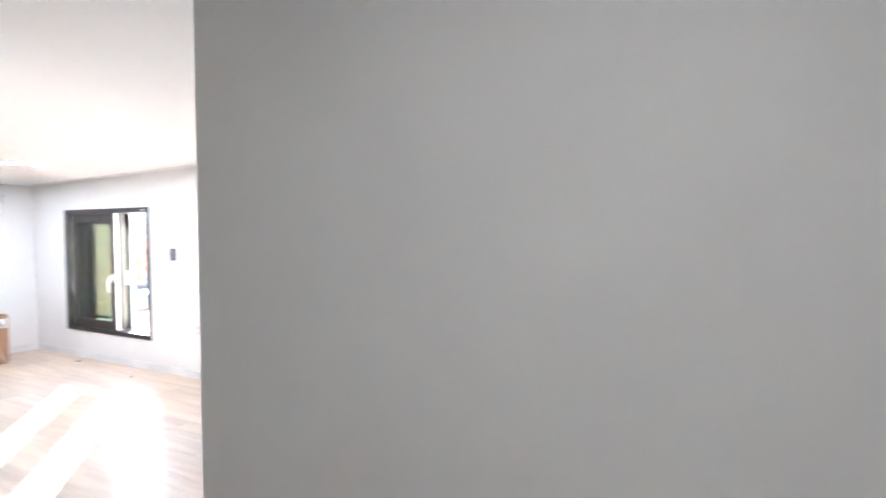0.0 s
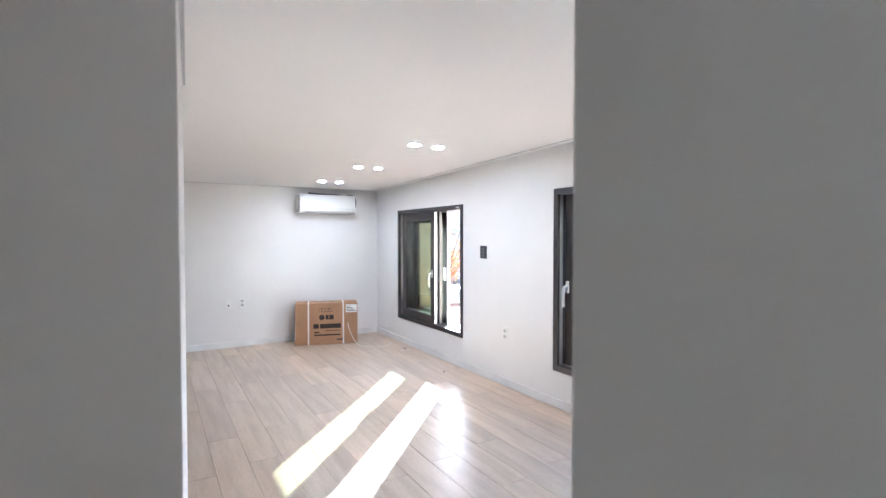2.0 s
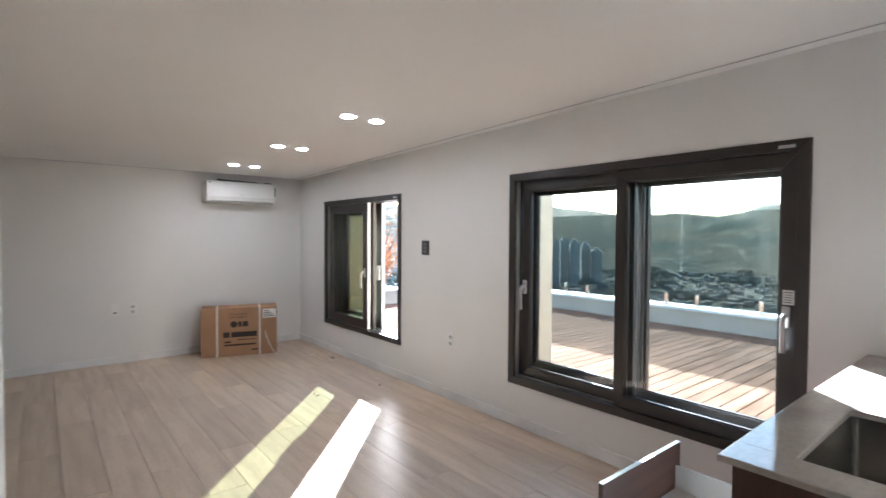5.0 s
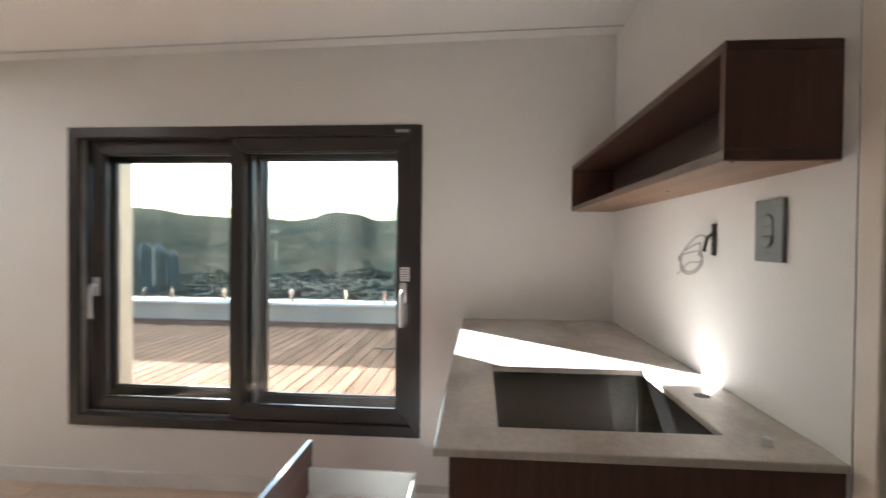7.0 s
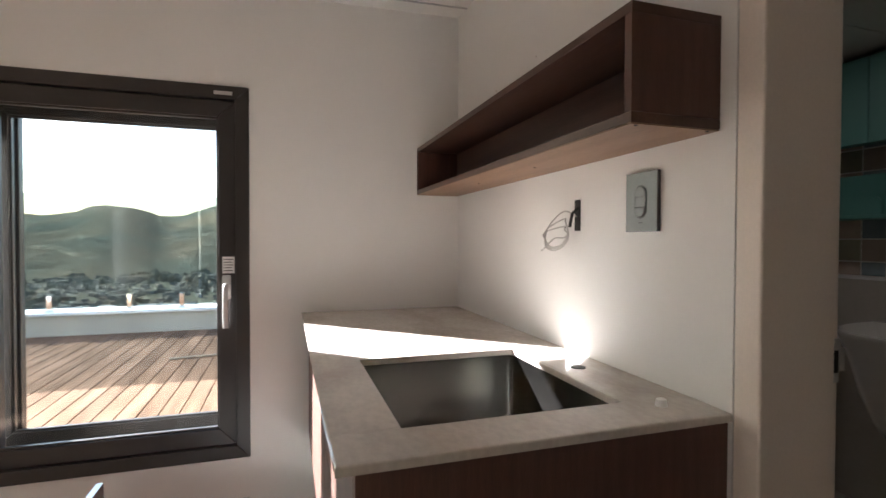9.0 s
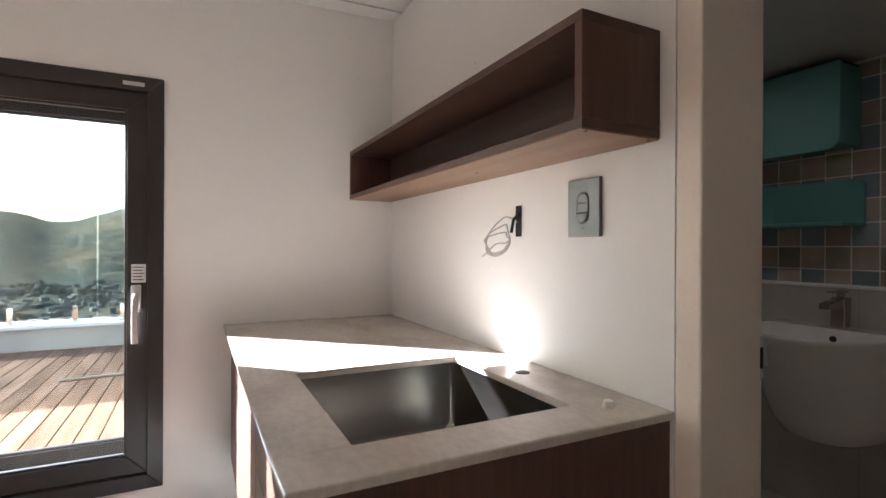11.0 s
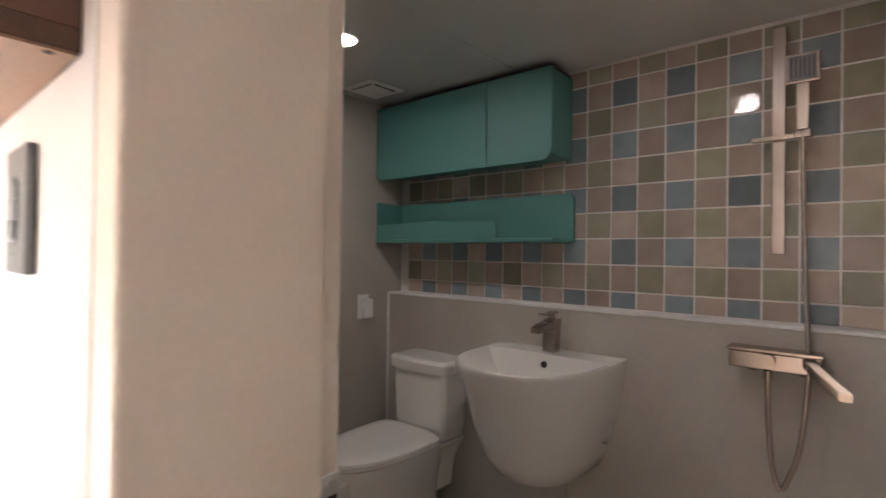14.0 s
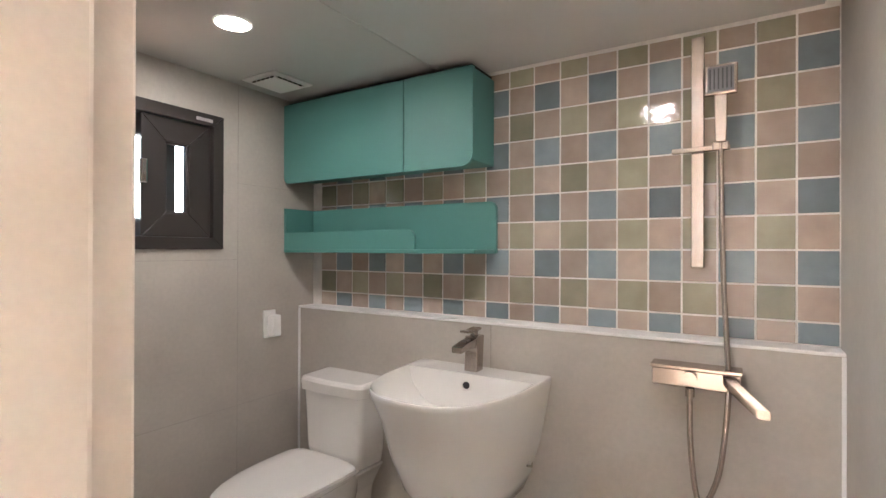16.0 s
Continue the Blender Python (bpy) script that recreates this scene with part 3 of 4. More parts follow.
def capsule_slice(y, z, half, r, za, zb, x0, x1, bulge):
    """The stretch za to zb of an upright capsule, its front swelling out by bulge."""
    rings = []
    for x, k in ((x0, 1.0), (x1, 1.0), (x1 - bulge * 0.7, 0.86), (x1 - bulge, 0.6)):
        ring = []
        for side in (1, -1):
            for j in range(13):
                h = za + (zb - za) * (j if side == 1 else 12 - j) / 12
                over = max(abs(h - z) - half, 0.0)
                w = math.sqrt(max(r * r - over * over, 1e-7))
                ring.append((x, y + side * w * k, (za + zb) / 2 + (h - (za + zb) / 2) * k))
        rings.append(ring)
    bm = bmesh.new()
    return loft(bm, rings, smooth=True)


part("rocker", capsule_slice(-1.198, 1.242, 0.0155, 0.0175, 1.2535, 1.2748, -0.0104, -0.0120, 0.0012), M["switch"], plate, "upper button")
part("rocker", capsule_slice(-1.198, 1.242, 0.0155, 0.0175, 1.2320, 1.2528, -0.0104, -0.0118, 0.0008), M["switch"], plate, "middle band")
part("rocker", capsule_slice(-1.198, 1.242, 0.0155, 0.0175, 1.2092, 1.2313, -0.0104, -0.0128, 0.0030), M["switch"], plate, "domed lower button")
part("maker_mark", boxed(-0.0102, -0.0100, -1.204, -1.192, 1.1965, 1.1985), M["control"], plate)

plate.location = (0.0, -1.206, 1.174)

outlet = thing("cable_outlet", (0.0, -0.95, 1.18), "loose grey cable coiled from a cut wall hole", "cable")
part("hole", boxed(-0.0018, -0.0004, -0.966, -0.940, 1.180, 1.262), M["dark"], outlet, "dark rough hole in the wall")
part("torn_paper", boxed(-0.0016, -0.0005, -0.969, -0.937, 1.262, 1.269), M["paper"], outlet)
loops = bmesh.new()
coil = [(-0.004, -0.952, 1.218)]
for turn in range(3):
    top, low = 1.232 - 0.020 * turn, 1.128 + 0.004 * turn
    coil += [(-0.026, -0.925, top), (-0.046 - 0.004 * turn, -0.880 + 0.004 * turn, (top + low) / 2 + 0.012), (-0.050, -0.868 - 0.003 * turn, low + 0.018),
             (-0.044, -0.893, low), (-0.036, -0.932, low + 0.008), (-0.030, -0.955, low + 0.036), (-0.034, -0.948 + 0.004 * turn, top - 0.030)]
coil += [(-0.042, -0.905, 1.160), (-0.050, -0.868, 1.134), (-0.052, -0.852, 1.126)]
tube(loops, spline(coil, 6), 0.0019, 8)
part("cable", loops, M["wire"], outlet, "grey coiled cable")
part("stub", tube(bmesh.new(), [(-0.002, -0.955, 1.24), (-0.02, -0.957, 1.225), (-0.028, -0.958, 1.19)], 0.004, 8), M["black_wire"], outlet, "black cable stub")
for y, z, w, h in ((-0.55, 1.66, 0.016, 0.003), (-0.30, 1.585, 0.03, 0.003), (-0.42, 1.70, 0.004, 0.004), (-0.36, 1.62, 0.05, 0.002), (-0.72, 1.72, 0.004, 0.003)):
    solid("wall_mark", boxed(-0.0012, -0.0003, y - w / 2, y + w / 2, z - h / 2, z + h / 2), M["mortar"], "small brown scuff on the papered wall", "mark", "stuff")
plug = bmesh.new()
tube(plug, [(-0.090, -1.362, TOP + 0.0003), (-0.090, -1.362, TOP + 0.012), (-0.090, -1.362, TOP + 0.014)], [0.011, 0.009, 0.004], 14)
solid("plastic_plug", plug, M["white_plastic"], "small white plastic plug on the marble worktop", "plug")

# ---- living room ----
aircon = thing("air_conditioner", (-6.1, -0.77, 1.6780), "white wall-mounted air conditioner with a shiny front", "air conditioner")
AY0, AY1 = -1.145, -0.40
profile = [(-6.199, 1.6780), (-6.035, 1.6780), (-6.010, 1.6960), (-6.000, 1.7410), (-6.000, 1.8710), (-6.012, 1.9040), (-6.04, 1.9160), (-6.199, 1.9160)]
body = bmesh.new()
rows = []
for y, s in ((AY0, 0.97), (AY0 + 0.008, 1.0), (AY1 - 0.008, 1.0), (AY1, 0.97)):
    rows.append([(-6.199 + (x + 6.199) * s, y, 1.7970 + (z - 1.7970) * s) for x, z in profile])
loft(body, rows, smooth=False)
part("body", body, M["white_plastic"], aircon)
part("air_flap", boxed(-6.03, -6.004, AY0 + 0.05, AY1 - 0.07, 1.6940, 1.6965), M["control"], aircon, "thin dark outlet gap")
part("front_seam", boxed(-6.0006, -5.9994, AY0 + 0.012, AY1 - 0.012, 1.7330, 1.7345), M["handle"], aircon)
part("maker_mark", boxed(-5.9995, -5.9988, -0.805, -0.755, 1.7630, 1.7680), M["handle"], aircon, "small grey maker mark")
part("maker_mark", boxed(-5.9995, -5.9988, AY0 + 0.02, AY0 + 0.045, 1.8880, 1.8970), M["control"], aircon, "small dark maker mark")
part("cable", tube(bmesh.new(), spline([(-6.15, AY1 - 0.12, 1.9160), (-6.12, AY1 - 0.02, 1.9260), (-6.09, AY1 + 0.03, 1.8810), (-6.10, AY1 + 0.035, 1.7810), (-6.15, AY1 + 0.005, 1.7110), (-6.19, AY1 - 0.05, 1.6830)]), 0.008), M["black_wire"], aircon, "black cable beside the unit")
part("pipe", tube(bmesh.new(), spline([(-6.12, AY0 + 0.14, 1.9360), (-6.10, AY0 + 0.3, 1.9290), (-6.11, AY1 - 0.25, 1.9250), (-6.14, AY1 - 0.14, 1.9230)]), 0.009), M["black_wire"], aircon, "dark pipe lying along the top")

# cardboard box, front face towards +x in its own frame
carton = thing("cardboard_box", (-5.766, -0.878, 0.0), "brown cardboard air-conditioner box with white straps", "box", rz=-17.0)
L, D, H = 0.385, 0.125, 0.527
part("body", boxed(-2 * D, 0, -L, L, 0, H, bevel=0.006), M["cardboard"], carton, local=True)
part("flap_seam", boxed(-D - 0.002, -D + 0.002, -L + 0.004, L - 0.004, H + 0.0002, H + 0.0008), M["print"], carton, local=True)
for y in (-0.225, 0.205):
    strap = bmesh.new()
    box(strap, 0.0002, 0.0018, y - 0.009, y + 0.009, 0.0, H + 0.0015)
    box(strap, -2 * D, 0.0002, y - 0.009, y + 0.009, H + 0.0002, H + 0.0018)
    part("strap", strap, M["strap"], carton, "white plastic strap", local=True)
for y0, y1, z0, z1 in ((-0.015, 0.022, 0.318, 0.374), (0.03, 0.085, 0.318, 0.374), (-0.165, -0.10, 0.205, 0.262), (-0.085, 0.175, 0.205, 0.262)):
    part("print_block", boxed(0.0004, 0.0012, y0, y1, z0, z1, bevel=0.0003, segments=1), M["print"], carton, "bold black print", local=True)
badge = bmesh.new()
tube(badge, [(0.0004, -0.06, 0.345), (0.0014, -0.06, 0.345)], 0.034, 28)
part("round_mark", badge, M["print"], carton, "round black mark", local=True)
part("print_bar", boxed(0.0004, 0.0012, -0.155, 0.165, 0.112, 0.130), M["print"], carton, local=True)
part("print_bar", boxed(0.0004, 0.0012, -0.155, -0.09, 0.145, 0.163), M["print"], carton, local=True)
part("print_bar", boxed(0.0004, 0.0012, -0.02, 0.16, 0.172, 0.180), M["print"], carton, local=True)
part("print_bar", boxed(0.0004, 0.0012, 0.12, 0.22, 0.052, 0.066), M["print"], carton, local=True)
for i in range(4):
    part("care_mark", mitred(bmesh.new(), -0.02 + 0.042 * i - 0.08, 0.018 + 0.042 * i - 0.08, 0.415, 0.46, 0.004, 0, 0.0008), M["print"], carton, local=True).matrix_local = pose(0.0014, 0, 0, 0, 0, 90)
tag = part("shipping_label", boxed(0.0020, 0.0026, 0.235, 0.375, 0.40, 0.50), M["paper"], carton, "white shipping label", local=True)
for i in range(4):
    part("print_line", boxed(0.0027, 0.0031, 0.245, 0.36 - 0.02 * i, 0.415 + 0.02 * i, 0.423 + 0.02 * i), M["print"], tag, local=True)
tail = bmesh.new()
tube(tail, spline([(-5.60, -0.66, 0.28), (-5.56, -0.655, 0.20), (-5.50, -0.60, 0.06), (-5.40, -0.52, 0.004), (-5.30, -0.30, 0.003), (-5.40, -0.16, 0.003)]), 0.004, 6)
solid("loose_strap", tail, M["strap"], "loose end of white strapping lying on the floor", "strap")
random.seed(4)
for i in range(9):
    x, y = -4.7 + random.uniform(-0.6, 0.9), -0.12 - random.uniform(0, 0.16)
    if i > 6:
        x, y = -4.05 + 0.06 * (i - 7), -0.80
    chip = boxed(-0.018, 0.018, -0.006, 0.006, 0, 0.006, bevel=0.001)
    ob = solid("scrap", chip, M["mortar"] if i % 3 else M["paper"], "small scrap of building waste on the floor", "scrap", group="scraps on the floor")
    ob.matrix_world = pose(x, y, 0.0, 0, 0, random.uniform(0, 180))


def socket(x, y, z, rz, kind="two"):
    """White double wall socket, upright, facing -y before the turn."""
    ob = thing("wall_socket", (x, y, z), "white plastic wall socket", "socket", group="wall sockets", rz=rz)
    part("plate", boxed(-0.037, 0.037, -0.009, -0.0005, -0.06, 0.06, bevel=0.003), M["white_plastic"], ob, local=True)
    for dz in ((-0.026, 0.026) if kind == "two" else ()):
        part("well", tube(bmesh.new(), [(0, -0.0092, dz), (0, -0.0098, dz)], 0.019, 20), M["handle"], ob, local=True)
        for dx in (-0.008, 0.008):
            part("pin_hole", tube(bmesh.new(), [(dx, -0.0098, dz), (dx, -0.0102, dz)], 0.003, 8), M["dark"], ob, local=True)
    if kind == "one":
        part("port", boxed(-0.009, 0.009, -0.0105, -0.0091, -0.04, -0.022), M["dark"], ob, local=True)
    return ob


socket(-3.238, 0.0, 0.48, 0)
socket(-6.2, -1.815, 0.543, 90)
socket(-6.2, -1.972, 0.548, 90, "one")
room_control = thing("room_control", (-3.58, 0.0, 1.157), "dark grey wall control plate with three buttons", "switch")
part("plate", boxed(-3.629, -3.532, -0.011, -0.0005, 1.155, 1.278, bevel=0.003), M["control"], room_control)
for i in range(3):
    part("button", boxed(-3.603, -3.558, -0.0125, -0.0112, 1.172 + 0.032 * i, 1.194 + 0.032 * i, bevel=0.0008), M["switch"], room_control)


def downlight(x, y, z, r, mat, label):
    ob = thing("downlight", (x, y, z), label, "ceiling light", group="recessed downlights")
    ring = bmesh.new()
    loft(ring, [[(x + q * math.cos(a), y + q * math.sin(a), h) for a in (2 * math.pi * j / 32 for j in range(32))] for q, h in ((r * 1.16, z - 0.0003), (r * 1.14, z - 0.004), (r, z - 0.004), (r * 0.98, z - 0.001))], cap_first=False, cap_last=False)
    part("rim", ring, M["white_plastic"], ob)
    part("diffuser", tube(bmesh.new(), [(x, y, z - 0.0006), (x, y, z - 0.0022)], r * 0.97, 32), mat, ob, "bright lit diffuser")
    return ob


for x, ya, yb in ((-3.03, -1.04, -0.835), (-4.21, -1.04, -0.835), (-5.39, -1.04, -0.835)):
    for y in (ya, yb):
        downlight(x, y, CEIL + fall(x) - 0.0013, 0.042, M["lamp"], "small round lit recessed downlight")

# never in view: type and place assumed, added to brighten the landing walls
downlight(0.95, -3.35, CEIL + fall(0.95) + 0.0107, 0.046, M["unseen_landing_lamp"], "small round downlight assumed over the landing, out of view")

# ---- outside ----
DECK, PAR = 0.055, 4.5
structure("deck_base", boxed(-8.2, 6.5, NORTH, PAR, -0.15, DECK - 0.03), M["dark"], "dark ground under the deck boards", "deck")
structure("building_below", boxed(-16.0, 6.8, -6.0, PAR + 0.3, -40.0, -0.151), M["concrete"], "grey concrete building under the roof terrace", "building")
# guessed pier, out of view, that trims the left edge of window_1's sun streak
structure("stone_pier_2", boxed(-6.57, -6.20, NORTH + 0.001, 1.146, -0.1, 2.249, bevel=0.004), M["beige_stone"], "unseen beige stone-clad pier, added to bound the sun streak on the floor", "pier")
structure("stone_pier", boxed(-3.5, -3.136, NORTH + 0.001, 1.146, -0.1, 2.249, bevel=0.004), M["beige_stone"], "beige stone-clad pier outside the window", "pier")
# out-of-view pier added so that no direct sun enters the bathroom window
structure("stone_pier_3", boxed(0.10, 0.46, NORTH + 0.001, 1.146, -0.1, 2.249, bevel=0.004), M["beige_stone"], "unseen beige stone-clad pier, added to keep sun out of the bathroom", "pier")
parapet = structure("parapet", box(boxed(-8.2, 6.8, PAR, PAR + 0.3, -0.15, 0.29), -8.2, -7.9, NORTH, PAR - 0.001, -0.15, 0.29), M["concrete"], "grey concrete roof parapet", "parapet")
part("coping", box(boxed(-8.24, 6.8, PAR - 0.06, PAR + 0.36, 0.2905, 0.322, bevel=0.004), -8.24, -7.85, NORTH, PAR - 0.061, 0.2905, 0.322, bevel=0.004), M["coping"], parapet, "pale metal coping")
railing = thing("glass_railing", (-2.4, PAR + 0.14, 0.322), "frameless glass railing on steel spigots", "railing")
for i in range(6):
    cx = 0.945 - 1.80 * i
    part("glass_panel", boxed(cx - 0.893, cx + 0.893, PAR + 0.134, PAR + 0.146, 0.37, 1.675, bevel=0.002), M["rail_glass"], railing)
    for dx in (-0.66, 0.14, 0.70):
        spigot = bmesh.new()
        box(spigot, cx + dx - 0.052, cx + dx + 0.052, PAR + 0.088, PAR + 0.192, 0.3222, 0.336, bevel=0.003)
        box(spigot, cx + dx - 0.026, cx + dx + 0.026, PAR + 0.108, PAR + 0.1335, 0.336, 0.50, bevel=0.004)
        box(spigot, cx + dx - 0.026, cx + dx + 0.026, PAR + 0.1465, PAR + 0.172, 0.336, 0.50, bevel=0.004)
        part("spigot", spigot, M["chrome"], railing, "steel spigot")
side = structure("planter_bed", boxed(-14.0, -8.25, NORTH - 2, PAR, -0.15, 0.0), M["soil"], "brown soil of the roof garden", "planter")
stick = bmesh.new()
tube(stick, [(-1.75, 2.9, DECK + 0.012), (-0.6, 3.05, DECK + 0.012)], 0.011, 8)
solid("rod", stick, M["mortar"], "thin brown rod lying on the deck", "rod")

# shrub with orange autumn leaves
shrub = thing("maple_shrub", (-9.9, 3.3, 0.0), "shrub with orange and red autumn leaves", "shrub")
trunk = bmesh.new()
tips = []
random.seed(11)
tube(trunk, [(-9.9, 3.3, -0.02), (-9.88, 3.32, 0.25), (-9.9, 3.3, 0.5)], [0.05, 0.04, 0.03], 8)
for i in range(26):
    a, s = random.uniform(0, 6.28), random.uniform(0.35, 1.25)
    base = Vector((-9.9, 3.3, random.uniform(0.12, 0.5)))
    tip = Vector((-9.9 + math.cos(a) * s, 3.3 + math.sin(a) * s, random.uniform(0.35, 1.65)))
    mid = (base + tip) / 2 + Vector((0, 0, random.uniform(-0.05, 0.15)))
    tube(trunk, [base, mid, tip], [0.018, 0.011, 0.004], 5)
    tips.append((base, mid, tip))
part("trunk", trunk, M["bark"], shrub)
crown = bmesh.new()
for base, mid, tip in tips:
    for j in range(70):
        u = random.uniform(0.25, 1.05)
        c = base.lerp(mid, u * 2) if u < 0.5 else mid.lerp(tip, u * 2 - 1)
        c = c + Vector((random.gauss(0, 0.085), random.gauss(0, 0.085), random.gauss(0, 0.085)))
        r = random.uniform(0.018, 0.036)
        m = Matrix.Translation(c) @ Euler((random.uniform(0, 6), random.uniform(0, 6), random.uniform(0, 6))).to_matrix().to_4x4()
        crown.faces.new([crown.verts.new(m @ Vector(p)) for p in ((-r, 0, 0), (-r * 0.2, -r * 0.55, 0.004), (r, 0, 0), (-r * 0.2, r * 0.55, 0.004))])
part("crown", crown, M["leaf"], shrub, "orange autumn leaves")


# valley and hills
structure("ground", boxed(-4000, 4000, -3000, 4500, -42, -41), M["valley"], "valley floor with fields and roads", "ground")


def ridge(name, far, low, peaks, seed, depth, label):
    """A long wooded ridge on an arc round the terrace: a crest at low degrees, with peaks of (bearing, width, degrees more)."""
    bm = bmesh.new()
    rows = []
    n = 150
    for r in range(13):
        row = []
        for i in range(n + 1):
            a = radians(-75 + 170 * i / n)
            rise = low + sum(more * math.exp(-((math.degrees(a) - at) / wide) ** 2) for at, wide, more in peaks)
            rise += 0.22 * noise.noise(Vector((a * 9, seed, 3))) + 0.12 * noise.noise(Vector((a * 31, seed, 5)))
            crest = 1.2 + (far + depth) * math.tan(radians(rise))
            u = r / 12
            d = far + depth * u
            z = -44 + (crest + 44) * math.sin(u * math.pi / 2) ** 1.15 * (1 if u < 1 else 0.98)
            z += 11 * noise.noise(Vector((a * 15, u * 2.2, seed + 4))) * u * (1 - u) * 2
            z += 4 * noise.noise(Vector((a * 30, u * 4, seed))) * u + 1.5 * noise.noise(Vector((a * 110, u * 16, seed))) * u
            row.append(bm.verts.new((-math.sin(a) * d, math.cos(a) * d, z)))
        rows.append(row)
    for a, b in zip(rows, rows[1:]):
        for i in range(n):
            bm.faces.new((a[i], a[i + 1], b[i + 1], b[i])).smooth = True
    return structure(name, bm, M["forest"], label, "hills")


ridge("backdrop_near_hills", 620, 1.6, ((16, 4.4, 1.55), (6, 3.4, 1.9), (36, 6, 1.3), (50, 8, 2.0), (-8, 9, 2.0), (-30, 12, 2.2), (70, 14, 2.0)), 2.3, 500, "wooded hills in autumn colours")
ridge("backdrop_far_hills", 1700, 1.9, ((44, 9, 2.2), (27, 6, 0.4), (-4, 12, 1.4), (-40, 15, 2.0), (75, 15, 2.0)), 7.7, 900, "far wooded mountain ridge")

def boxes_mesh(name, boxes, mat, label, category):
    """Many plain boxes (centre, sizes, height, turn) in one joined mesh of far houses."""
    verts, faces = [], []
    for x, y, w, e, z, h, turn in boxes:
        c, s = math.cos(turn), math.sin(turn)
        base = len(verts)
        for dz in (0, h):
            for dx, dy in ((-w, -e), (w, -e), (w, e), (-w, e)):
                verts.append((x + (dx * c - dy * s) / 2, y + (dx * s + dy * c) / 2, z + dz))
        faces += [(base + 4, base + 5, base + 6, base + 7)] + [(base + k, base + (k + 1) % 4, base + 4 + (k + 1) % 4, base + 4 + k) for k in range(4)]
    mesh = bpy.data.meshes.new(name)
    mesh.from_pydata(verts, [], faces)
    mesh.materials.append(mat)
    return tagged(new(name, mesh), label, category, "", "stuff")


random.seed(21)
houses = []
for i in range(3400):
    a, d = radians(random.uniform(-60, 85)), random.uniform(330, 780)
    grid = random.choice((0.3, 0.35, 1.2))
    houses.append((-math.sin(a) * d, math.cos(a) * d, random.uniform(3, 6.5), random.uniform(3, 7), -41, random.uniform(1.4, 3.4), grid))
for i in range(26):
    a, d = radians(random.uniform(-60, 60)), random.uniform(420, 700)
    houses.append((-math.sin(a) * d, math.cos(a) * d, random.uniform(12, 26), random.uniform(7, 12), -41, random.uniform(4, 8), 0.3))
boxes_mesh("town_houses", houses, M["town"], "low pale houses of the town in the valley", "houses")
groves = bmesh.new()
for i in range(330):
    a, d = radians(random.uniform(-60, 85)), random.uniform(310, 760)
    c = Vector((-math.sin(a) * d, math.cos(a) * d, -41))
    for j in range(5):
        made = bmesh.ops.create_icosphere(groves, subdivisions=1, radius=random.uniform(2, 5))["verts"]
        off = c + Vector((random.uniform(-9, 9), random.uniform(-9, 9), random.uniform(1, 4)))
        for v in made:
            v.co = v.co * random.uniform(0.7, 1.2) + off
solid("far_groves", groves, M["forest"], "dark clumps of trees between the houses", "trees", "stuff")


def apartment(x, y, w, e, h, rz):
    ob = thing("apartment_tower", (x, y, -41), "white high-rise apartment tower in the valley", "building", group="apartment towers", rz=rz)
    part("wall", boxed(-w / 2, w / 2, -e / 2, e / 2, 0, h), M["tower"], ob, local=True)
    part("roof", boxed(-w / 5, w / 5, -e / 4, e / 4, h, h + 3), M["tower"], ob, local=True)
    bands = bmesh.new()
    for k in range(int(h / 3) - 1):
        for c in range(4):
            u = -w / 2 + w * (c + 0.5) / 4
            box(bands, u - w * 0.09, u + w * 0.09, -e / 2 - 0.15, -e / 2 - 0.02, 2.2 + 3 * k, 3.9 + 3 * k)
    tagged(part("windows", bands, M["tower_window"], ob, "rows of small dark windows", local=True), kind="stuff")
    return ob


for bearing, d, h in ((40.6, 430, 35), (39.5, 455, 38), (38.2, 432, 38), (37.0, 470, 39), (35.9, 436, 37), (34.7, 462, 35), (42.0, 475, 33), (33.5, 450, 30)):
    a = radians(bearing)
    apartment(-math.sin(a) * d, math.cos(a) * d, 7.6, 11, h, bearing + 8)

# ---- bathroom ----
def rounded_front(y0, y1, z0, z1, x0, x1, r_low_left, r_low_right, r_top_left=0.004, r_top_right=0.004):
    """A board facing -x whose corners are rounded; y1 > y0, and 'left' is at y1."""
    pts = []
    for cy, cz, r, a0 in ((y0, z0, r_low_right, 180), (y1, z0, r_low_left, 270), (y1, z1, r_top_left, 0), (y0, z1, r_top_right, 90)):
        sy, sz = (1 if cy == y0 else -1), (1 if cz == z0 else -1)
        for j in range(7):
            a = radians(a0 + 15 * j)
            pts.append((cy + sy * r + r * math.cos(a), cz + sz * r + r * math.sin(a)))
    bm = bmesh.new()
    loft(bm, [[(x0 + 0.002, (y0 + y1) / 2 + (q[0] - (y0 + y1) / 2) * 0.995, (z0 + z1) / 2 + (q[1] - (z0 + z1) / 2) * 0.99) for q in pts], [(x0, q[0], q[1]) for q in pts][:0] or [(x0 + 0.0025, q[0], q[1]) for q in pts], [(x1, q[0], q[1]) for q in pts]], smooth=False)
    return bm


upper = thing("bathroom_cabinet", (1.69, -0.46, 1.57), "teal lacquered wall cabinet with two doors", "cabinet")
part("body", boxed(1.618, 1.787, -0.952, 0.040, 1.592, 1.930, bevel=0.003), M["teal"], upper)
part("door", rounded_front(-0.646, 0.043, 1.570, 1.934, 1.598, 1.6175, 0.03, 0.001), M["teal"], upper)
part("door", rounded_front(-0.956, -0.650, 1.570, 1.934, 1.598, 1.6175, 0.001, 0.05), M["teal"], upper)
